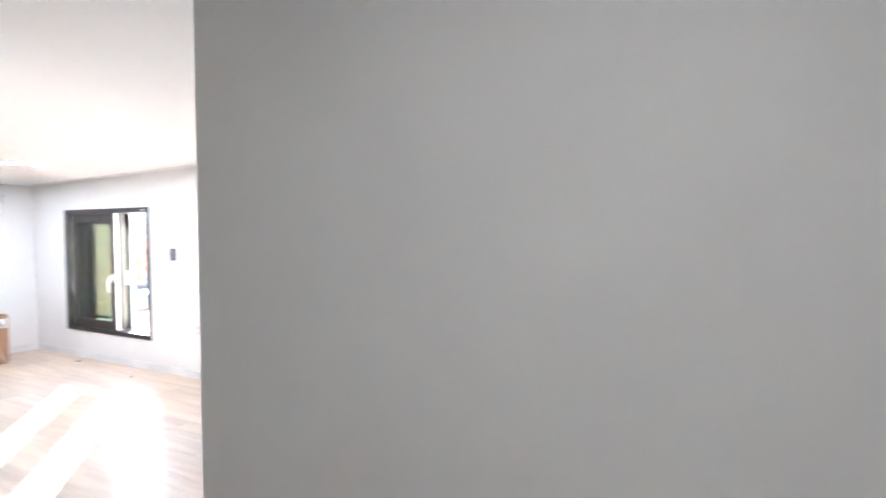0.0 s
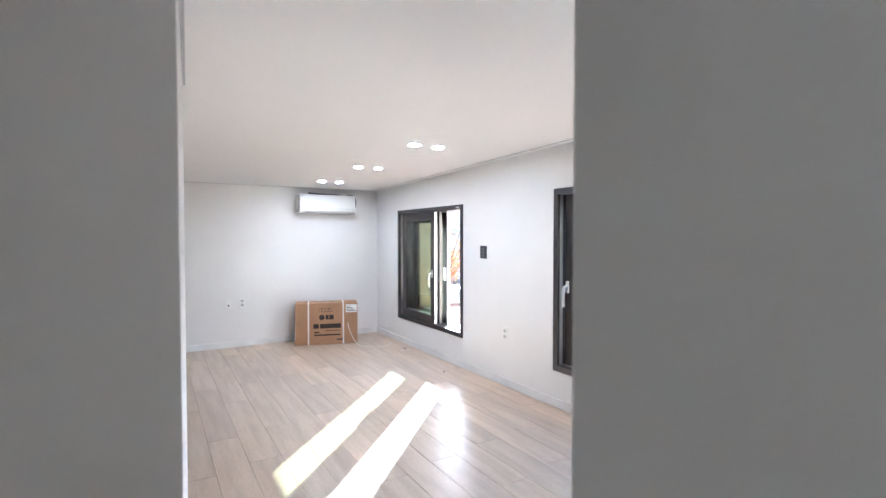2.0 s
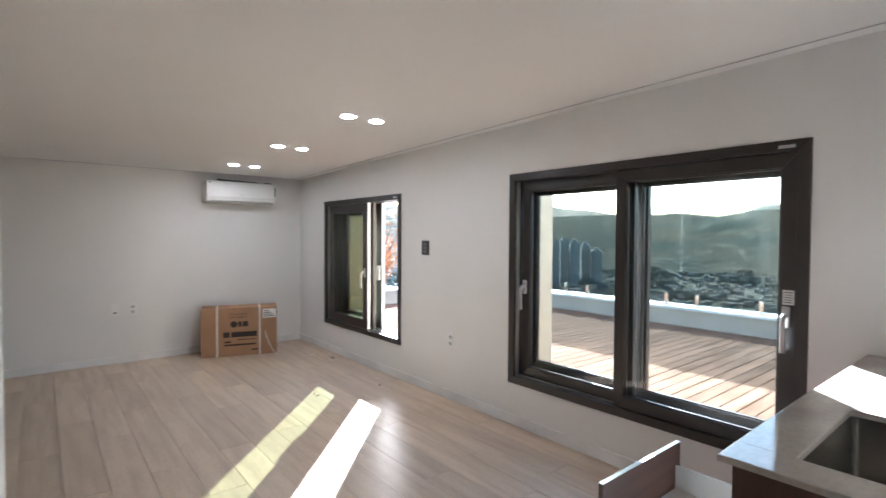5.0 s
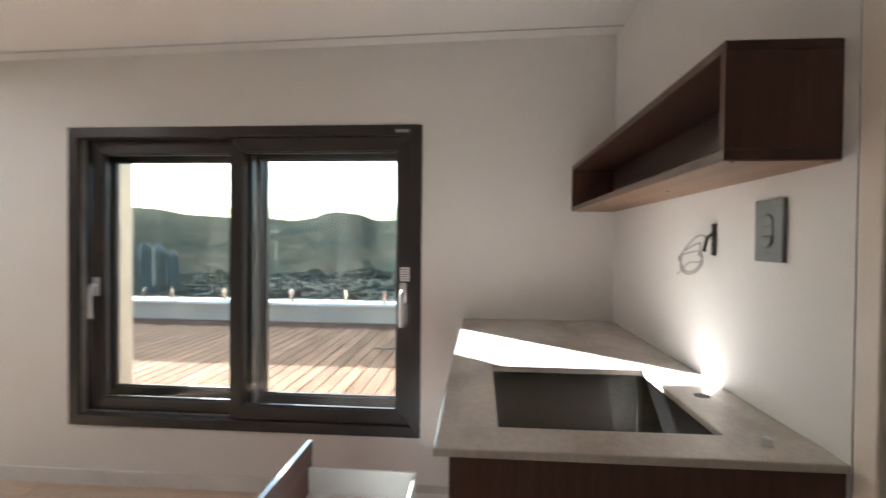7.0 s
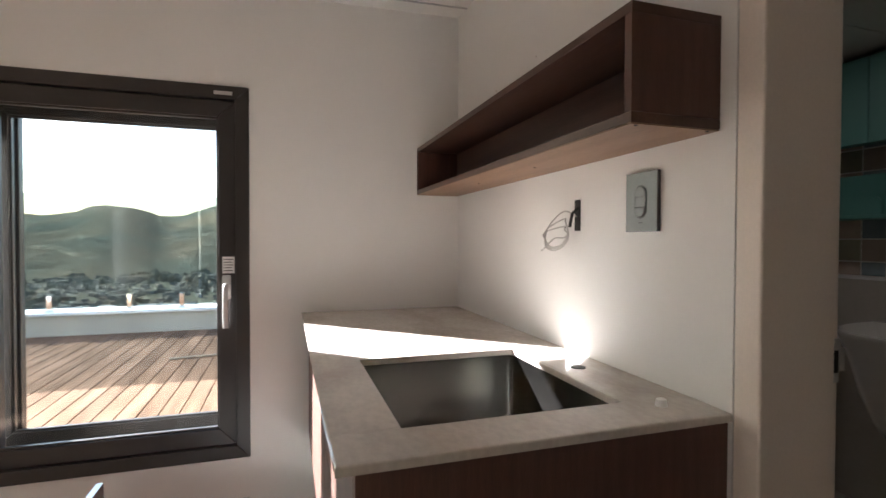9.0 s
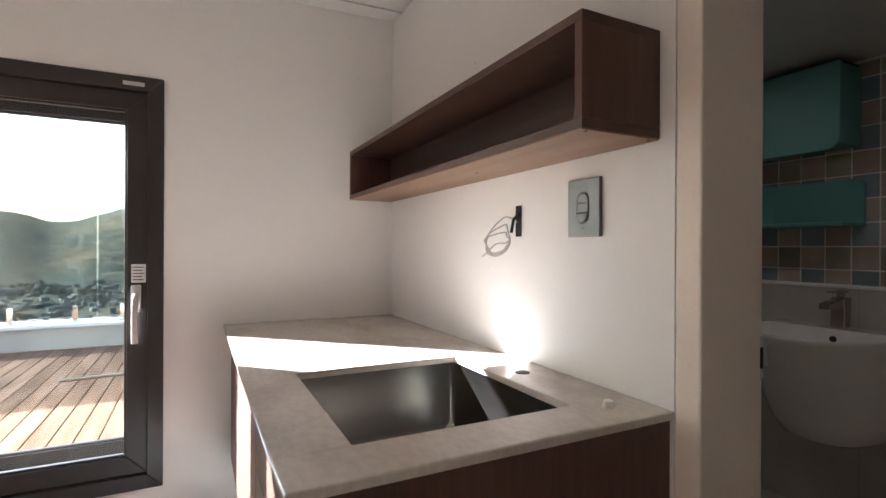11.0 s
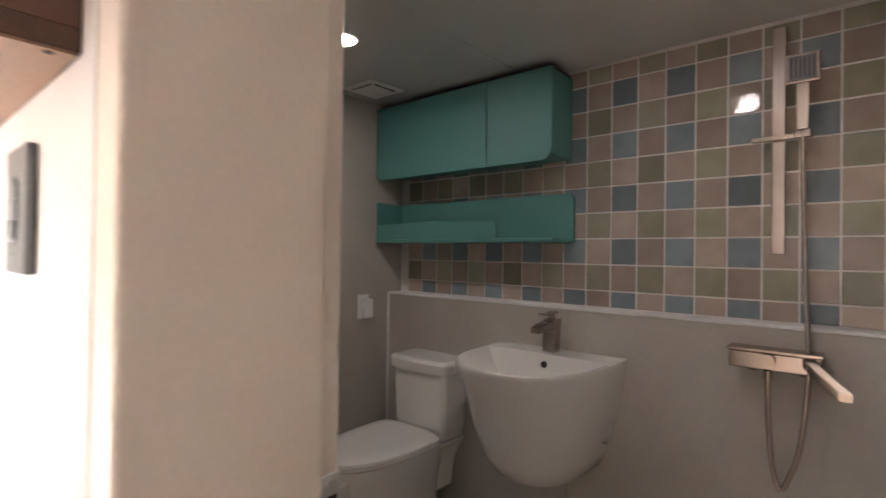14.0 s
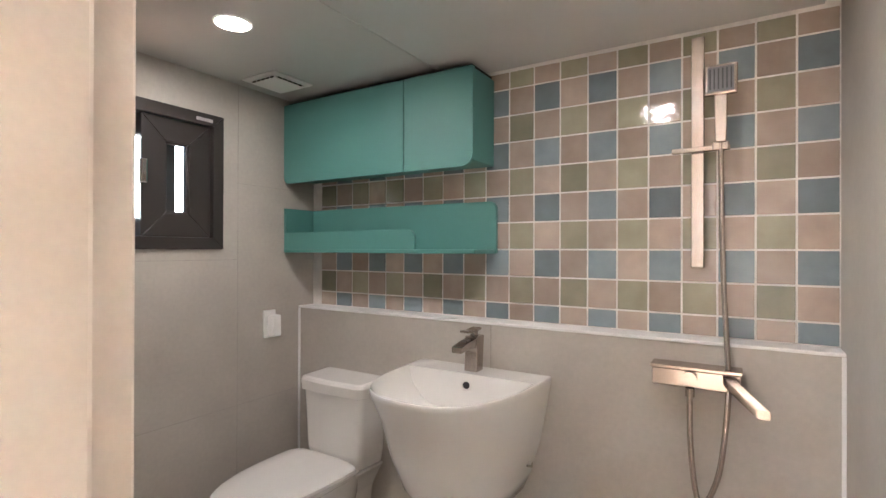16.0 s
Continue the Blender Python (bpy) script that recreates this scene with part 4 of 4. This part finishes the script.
# near-black filler: the shade above the cabinet is put into its colour
part("top_board", boxed(1.625, 1.787, -0.94, 0.038, 1.9302, 1.948), M["dark"], upper, "near-black filler painting the shade in the gap below the ceiling")

lower = thing("bathroom_shelf", (1.69, -0.46, 1.25), "teal lacquered open wall shelf with a low front lip", "shelf")
part("back", rounded_front(-0.968, 0.042, 1.252, 1.455, 1.770, 1.788, 0.004, 0.004, 0.004, 0.03), M["teal"], lower)
part("bottom", boxed(1.600, 1.7695, -0.966, 0.042, 1.250, 1.266, bevel=0.003), M["teal"], lower)
part("lip", rounded_front(-0.700, 0.042, 1.2662, 1.342, 1.600, 1.616, 0.004, 0.003, 0.004, 0.03), M["teal"], lower)
part("end", boxed(1.6165, 1.7695, 0.026, 0.042, 1.2662, 1.455, bevel=0.003), M["teal"], lower)
part("end_front", rounded_front(0.026, 0.042, 1.342, 1.455, 1.600, 1.6163, 0.002, 0.002, 0.002, 0.006), M["teal"], lower)


def d_ring(back, half, depth, z, yc, n=22, square=0.62):
    """A D-shaped outline with its flat side at x = back."""
    pts = []
    for j in range(n + 1):
        a = math.pi * j / n
        c, s = math.cos(a), math.sin(a)
        pts.append((back - depth * s ** square, yc + half * math.copysign(abs(c) ** square, c), z))
    for j in range(1, 6):
        pts.append((back, yc - half + 2 * half * j / 6, z))
    return pts


basin = thing("wash_basin", (1.69, -0.985, 0.36), "white ceramic wall-hung basin with a tapering apron", "basin")
YB = -0.948
skin = bmesh.new()
outer = [(0.405, 0.135, 0.25), (0.430, 0.172, 0.305), (0.50, 0.203, 0.355), (0.62, 0.238, 0.402), (0.74, 0.262, 0.435), (0.825, 0.276, 0.480), (0.838, 0.277, 0.482), (0.8425, 0.2765, 0.4815), (0.8445, 0.2755, 0.4805), (0.8452, 0.2735, 0.4785)]
rings = [d_ring(1.699, h * 0.97, d * 1.075, z - 0.022, YB, square=0.74) for z, h, d in outer]
rings += [d_ring(1.575, h * 0.97, d * 1.155, z - 0.022, YB, square=0.76) for z, h, d in ((0.8452, 0.262, 0.332), (0.8445, 0.2605, 0.3305), (0.842, 0.2595, 0.3295), (0.83, 0.257, 0.326), (0.78, 0.238, 0.298), (0.735, 0.20, 0.245), (0.712, 0.15, 0.18), (0.704, 0.09, 0.11))]
loft(skin, rings)
part("bowl", skin, M["ceramic"], basin)
part("overflow", tube(bmesh.new(), [(1.577, -0.948, 0.783), (1.5695, -0.948, 0.781)], 0.0125, 18), M["dark"], basin, "dark overflow hole")
part("drain", tube(bmesh.new(), [(1.51, YB, 0.6822), (1.51, YB, 0.687)], 0.022, 20), M["chrome"], basin, "chrome drain")
part("fixing_cap", tube(bmesh.new(), [(1.63, YB - 0.205, 0.53), (1.63, YB - 0.226, 0.53)], 0.010, 12), M["chrome"], basin, "chrome fixing cap")

tap = thing("basin_tap", (1.625, YB, 0.8232), "brushed nickel single-lever basin tap", "tap")
column = bmesh.new()
loft(column, [[(x0, y0, z) for x0, y0 in ((cx - a, YB - b), (cx + a, YB - b), (cx + a, YB + b), (cx - a, YB + b))] for z, cx, a, b in ((0.8237, 1.628, 0.024, 0.026), (0.8962, 1.634, 0.026, 0.025), (0.9512, 1.636, 0.030, 0.024))], smooth=False)
bmesh.ops.bevel(column, geom=list(column.edges), offset=0.003, segments=2, affect="EDGES", profile=0.5)
part("body", column, M["nickel"], tap)
spout = bmesh.new()
loft(spout, [[(x, YB - b, z0), (x, YB + b, z0), (x, YB + b, z1), (x, YB - b, z1)] for x, b, z0, z1 in ((1.612, 0.022, 0.9112, 0.9462), (1.55, 0.021, 0.9122, 0.9382), (1.503, 0.020, 0.9062, 0.9282))], smooth=False)
bmesh.ops.bevel(spout, geom=list(spout.edges), offset=0.003, segments=2, affect="EDGES", profile=0.5)
part("spout", spout, M["nickel"], tap)
part("lever_neck", tube(bmesh.new(), [(1.632, YB, 0.9502), (1.630, YB, 0.9652)], 0.014, 16), M["nickel"], tap)
lever = bmesh.new()
loft(lever, [[(x, YB - b, z), (x, YB + b, z), (x, YB + b, z + 0.008), (x, YB - b, z + 0.008)] for x, b, z in ((1.655, 0.019, 0.9722), (1.60, 0.019, 0.9662), (1.555, 0.018, 0.9702))], smooth=False)
bmesh.ops.bevel(lever, geom=list(lever.edges), offset=0.0025, segments=2, affect="EDGES", profile=0.5)
part("lever", lever, M["nickel"], tap)


def oval(cx, cy, a_front, a_back, b, z, n=36, square=0.85, back=0.85):
    """An egg-shaped outline, long towards -x."""
    pts = []
    for j in range(n):
        t = 2 * math.pi * j / n
        c, s = math.cos(t), math.sin(t)
        a = a_back if c > 0 else a_front
        along, across = (back, back) if c > 0 else (square, square)
        pts.append((cx + a * math.copysign(abs(c) ** along, c), cy + b * math.copysign(abs(s) ** across, s), z))
    return pts


toilet = thing("toilet", (1.35, -0.32, -0.008), "white ceramic close-coupled toilet with its lid down", "toilet")
YT = -0.31
YK = -0.328
base = bmesh.new()
loft(base, [oval(1.42, YT, a, 0.23, b, z, square=0.75) for z, a, b in ((-0.0078, 0.29, 0.125), (0.02, 0.29, 0.125), (0.12, 0.29, 0.125), (0.22, 0.32, 0.14), (0.30, 0.36, 0.165), (0.35, 0.375, 0.178), (0.37, 0.375, 0.18))])
part("bowl", base, M["ceramic"], toilet)
neck = bmesh.new()
loft(neck, [[(1.695, YT - b, z), (1.695, YT + b, z), (1.695 - d, YT + b * 0.97, z), (1.695 - d, YT - b * 0.97, z)] for z, b, d in ((0.12, 0.10, 0.16), (0.25, 0.115, 0.165), (0.33, 0.155, 0.175), (0.366, 0.178, 0.18))], smooth=False)
bmesh.ops.bevel(neck, geom=list(neck.edges), offset=0.012, segments=3, affect="EDGES", profile=0.5)
part("pedestal", neck, M["ceramic"], toilet)
tank = bmesh.new()
loft(tank, [[(1.694, YK - b, z), (1.694, YK + b, z), (1.694 - d, YK + b * 0.94, z), (1.694 - d * 1.06, YK, z), (1.694 - d, YK - b * 0.94, z)] for z, b, d in ((0.372, 0.152, 0.145), (0.42, 0.162, 0.155), (0.662, 0.172, 0.165))], smooth=False)
bmesh.ops.bevel(tank, geom=[e for e in tank.edges if abs(e.verts[0].co.z - e.verts[1].co.z) > 0.02], offset=0.025, segments=4, affect="EDGES", profile=0.5)
part("tank", tank, M["ceramic"], toilet)
cover = bmesh.new()
loft(cover, [[(1.696, YK - b, z), (1.696, YK + b, z), (1.696 - d, YK + b * 0.95, z), (1.696 - d * 1.06, YK, z), (1.696 - d, YK - b * 0.95, z)] for z, b, d in ((0.664, 0.170, 0.166), (0.667, 0.180, 0.177), (0.708, 0.183, 0.180), (0.719, 0.178, 0.175), (0.723, 0.166, 0.163))], smooth=False)
bmesh.ops.bevel(cover, geom=[e for e in cover.edges if abs(e.verts[0].co.z - e.verts[1].co.z) > 0.005], offset=0.025, segments=4, affect="EDGES", profile=0.5)
part("tank_lid", cover, M["ceramic"], toilet)
seat = bmesh.new()
loft(seat, [oval(1.42, YT, a, 0.105, b, z, back=0.35) for z, a, b in ((0.3705, 0.382, 0.183), (0.374, 0.388, 0.187), (0.384, 0.388, 0.187), (0.387, 0.384, 0.184))])
part("seat", seat, M["ceramic"], toilet)
lid = bmesh.new()
loft(lid, [oval(1.42, YT, a, 0.108, b, z, back=0.35) for z, a, b in ((0.3885, 0.388, 0.187), (0.392, 0.392, 0.190), (0.403, 0.390, 0.188), (0.409, 0.365, 0.168), (0.411, 0.30, 0.12))])
part("lid", lid, M["ceramic"], toilet)
for dy in (-0.07, 0.07):
    part("hinge", boxed(1.529, 1.545, YT + dy - 0.017, YT + dy + 0.017, 0.372, 0.404, bevel=0.005), M["ceramic"], toilet)

dispenser = thing("paper_holder", (1.52, 0.047, 0.865), "small white plastic holder on the tiled wall", "holder")
part("back_plate", boxed(1.488, 1.552, 0.036, 0.0465, 0.866, 0.990, bevel=0.003), M["white_plastic"], dispenser)
part("cover", boxed(1.506, 1.552, -0.002, 0.0355, 0.872, 0.968, bevel=0.006), M["white_plastic"], dispenser)

# shower set
YR = -1.668
shower = thing("shower_set", (1.70, -1.66, 0.5), "brushed nickel shower rail with handset, hose and bar mixer", "shower")
part("rail", boxed(1.742, 1.756, YR - 0.0185, YR + 0.0185, 1.21, 1.925, bevel=0.003), M["nickel"], shower)
for z in (1.25, 1.88):
    part("bracket", tube(bmesh.new(), [(1.7555, YR, z), (1.789, YR, z)], 0.010, 12), M["nickel"], shower)
part("slider", boxed(1.722, 1.7415, YR - 0.088, YR + 0.072, 1.566, 1.582, bevel=0.003), M["nickel"], shower)
part("slider_clip", boxed(1.700, 1.7215, YR - 0.085, YR - 0.042, 1.562, 1.588, bevel=0.004), M["nickel"], shower)
YH = YR - 0.064
handset = bmesh.new()
loft(handset, [[(x - a, YH - b, z), (x + a, YH - b, z), (x + a, YH + b, z), (x - a, YH + b, z)] for z, x, a, b in ((1.585, 1.706, 0.010, 0.014), (1.64, 1.704, 0.010, 0.016), (1.735, 1.700, 0.010, 0.017))], smooth=False)
bmesh.ops.bevel(handset, geom=list(handset.edges), offset=0.003, segments=2, affect="EDGES", profile=0.5)
grip = part("handset", handset, M["nickel"], shower)
part("head", boxed(1.684, 1.704, YH - 0.043, YH + 0.043, 1.722, 1.812, bevel=0.005), M["nickel"], grip)
face = part("face", boxed(1.6815, 1.6838, YH - 0.034, YH + 0.034, 1.731, 1.803, bevel=0.0008), M["switch"], grip, "grey spray face")
for i in range(6):
    part("nozzle_row", boxed(1.6800, 1.6813, YH - 0.029 + 0.0108 * i, YH - 0.025 + 0.0108 * i, 1.737, 1.797), M["control"], grip)
hose = bmesh.new()
tube(hose, spline([(1.706, YH, 1.584), (1.712, YH - 0.002, 1.40), (1.715, YH - 0.008, 1.15), (1.665, YH - 0.018, 0.98), (1.628, YH - 0.022, 0.85), (1.622, YH - 0.004, 0.66), (1.625, YH + 0.022, 0.565), (1.63, YH + 0.042, 0.525), (1.63, YH + 0.060, 0.575), (1.628, YH + 0.072, 0.70), (1.628, YH + 0.075, 0.845)], 10), 0.0078, 10)
part("hose", hose, M["nickel"], shower, "ribbed metal hose")
mixer = part("mixer_body", boxed(1.625, 1.675, -1.785, -1.555, 0.866, 0.918, bevel=0.004), M["nickel"], shower)
part("shelf_top", boxed(1.615, 1.692, -1.788, -1.552, 0.9185, 0.928, bevel=0.002), M["nickel"], mixer)
for y in (-1.61, -1.735):
    part("wall_union", tube(bmesh.new(), [(1.675, y, 0.878), (1.699, y, 0.873)], [0.016, 0.026], 18), M["nickel"], mixer)
part("outlet", tube(bmesh.new(), [(1.628, -1.658, 0.898), (1.606, -1.658, 0.898)], 0.018, 20), M["nickel"], mixer)
part("hose_nut", tube(bmesh.new(), [(1.628, -1.658, 0.866), (1.628, -1.658, 0.841)], 0.012, 14), M["nickel"], mixer)
arm = bmesh.new()
loft(arm, [[(x, y - 0.0 + dy, z + dz) for dy, dz in ((-0.016, -0.013), (0.016, -0.013), (0.016, 0.013), (-0.016, 0.013))] for x, y, z in ((1.624, -1.755, 0.903), (1.604, -1.765, 0.893), (1.594, -1.80, 0.862), (1.588, -1.838, 0.828))], smooth=False)
bmesh.ops.bevel(arm, geom=list(arm.edges), offset=0.004, segments=2, affect="EDGES", profile=0.5)
part("lever", arm, M["nickel"], mixer)

vent = thing("extractor_vent", (1.42, -0.13, BATH_CEIL), "white square ceiling extractor vent with dark slots", "vent")
part("frame", boxed(1.32, 1.52, -0.23, -0.03, BATH_CEIL - 0.008, BATH_CEIL - 0.0005, bevel=0.004), M["white_plastic"], vent)
part("cover", boxed(1.345, 1.495, -0.205, -0.055, BATH_CEIL - 0.018, BATH_CEIL - 0.0085, bevel=0.004), M["white_plastic"], vent)
for i in range(5):
    part("slot", boxed(1.3435, 1.3448, -0.196 + 0.027 * i, -0.176 + 0.027 * i, BATH_CEIL - 0.0165, BATH_CEIL - 0.0105), M["dark"], vent)
    part("slot", boxed(1.357 + 0.026 * i, 1.377 + 0.026 * i, -0.2068, -0.2055, BATH_CEIL - 0.0165, BATH_CEIL - 0.0105), M["dark"], vent)
downlight(0.99, -0.44, BATH_CEIL, 0.05, M["bath_lamp"], "round lit bathroom downlight")
downlight(0.95, -1.42, BATH_CEIL, 0.05, M["bath_lamp"], "round lit bathroom downlight")
# joints of the large wall tiles beside the window
for x in (0.9, 1.36):
    part("tile_joint", boxed(x - 0.001, x + 0.001, 0.0462, 0.0469, 0.0, BATH_CEIL if x > 1.3 else 1.26), M["soft_joint"], bath_north)
for a, b, z in ((0.166, 1.36, 0.60), (0.166, 1.36, 1.22), (1.361, 1.70, 0.60), (1.361, 1.79, 1.545)):
    part("tile_joint", boxed(a, b, 0.0462, 0.0469, z - 0.001, z + 0.001), M["soft_joint"], bath_north)

# ---- pieces: glazed wall tiles, floor planks, deck boards ----
def piece(name, mesh, place, parent):
    ob = bpy.data.objects.new(name, mesh)
    scene.collection.objects.link(ob)
    ob.parent = parent
    ob.matrix_local = place
    return ob


def shared(name, bm, mat):
    mesh = bpy.data.meshes.new(name)
    bm.to_mesh(mesh)
    bm.free()
    mesh.materials.append(mat)
    return mesh


random.seed(7)
PITCH, ROW = 0.1005, 0.1033
tile_kinds = {(c, h): shared("tile", boxed(-0.0015, 0.003, -PITCH / 2 + 0.003, PITCH / 2 - 0.003, -h / 2 + 0.003, h / 2 - 0.003, bevel=0.0012, segments=1), M[c])
              for c in ("tile_blue", "tile_green", "tile_pink") for h in (ROW, 0.066, 0.068)}
for col in range(21):
    y = -2.0215 + PITCH * (col + 0.5)
    if y > 0.047 - PITCH * 0.5 + 0.012:
        continue
    for row in range(10):
        z0 = 0.9945 + (0 if row == 0 else 0.066 + ROW * (row - 1))
        h = 0.066 if row == 0 else ROW
        if z0 + h > BATH_CEIL:
            h = 0.068
        if z0 > BATH_CEIL - 0.02:
            continue
        if col % 2 == 0:
            c = "tile_blue" if row % 2 == 0 else "tile_pink"
        else:
            c = "tile_pink" if row % 2 == 0 else "tile_green"
        piece("tile", tile_kinds[(c, h)], pose(1.7885, y, z0 + h / 2, random.gauss(0, 0.15), random.gauss(0, 0.45), random.gauss(0, 0.45)), bath_east)

PW, PL = 0.19, 1.22
plank = shared("plank", boxed(-PL / 2 + 0.0006, PL / 2 - 0.0006, -PW / 2 + 0.0006, PW / 2 - 0.0006, -0.0117, 0.0, bevel=0.0016, segments=1), M["oak"])
cut = {}
for r in range(23):
    y = -0.001 - PW * (r + 0.5)
    if y - PW / 2 < -4.2:
        break
    x = -6.199 - PL * (0.15 + (r * 0.37) % 0.8)
    while x < 2.199:
        a, b = max(x, -6.199), min(x + PL, 2.199)
        if b - a > 0.05 and not (a > -0.01 and y > -2.0):
            if b - a > PL - 0.002:
                mesh = plank
            else:
                n = round(b - a, 3)
                if n not in cut:
                    cut[n] = shared("plank", boxed(-n / 2 + 0.0006, n / 2 - 0.0006, -PW / 2 + 0.0006, PW / 2 - 0.0006, -0.0117, 0.0, bevel=0.0016, segments=1), M["oak"])
                mesh = cut[n]
            piece("plank", mesh, pose((a + b) / 2, y, 0.0), floor)
        x += PL

BW = 0.12
deck = bpy.data.objects["deck_base"]
board = shared("board", boxed(-BW / 2 + 0.0025, BW / 2 - 0.0025, -(PAR - NORTH - 0.02) / 2, (PAR - NORTH - 0.02) / 2, -0.026, 0.0, bevel=0.003, segments=1), M["deck"])
for i in range(117):
    x = -7.8 + BW * i
    if -3.6 < x < -3.04 or -0.02 < x < 0.58 or x < -5.95:
        continue
    piece("board", board, pose(x, (PAR + NORTH) / 2, DECK + random.uniform(-0.001, 0.001)), deck)
short = shared("board", boxed(-BW / 2 + 0.0025, BW / 2 - 0.0025, -(PAR - 1.19) / 2, (PAR - 1.19) / 2, -0.026, 0.0, bevel=0.003, segments=1), M["deck"])
for i in range(117):
    x = -7.8 + BW * i
    if -3.6 < x < -3.04 or -0.02 < x < 0.58 or x < -5.95:
        piece("board", short, pose(x, (PAR + 1.17) / 2, DECK), deck)
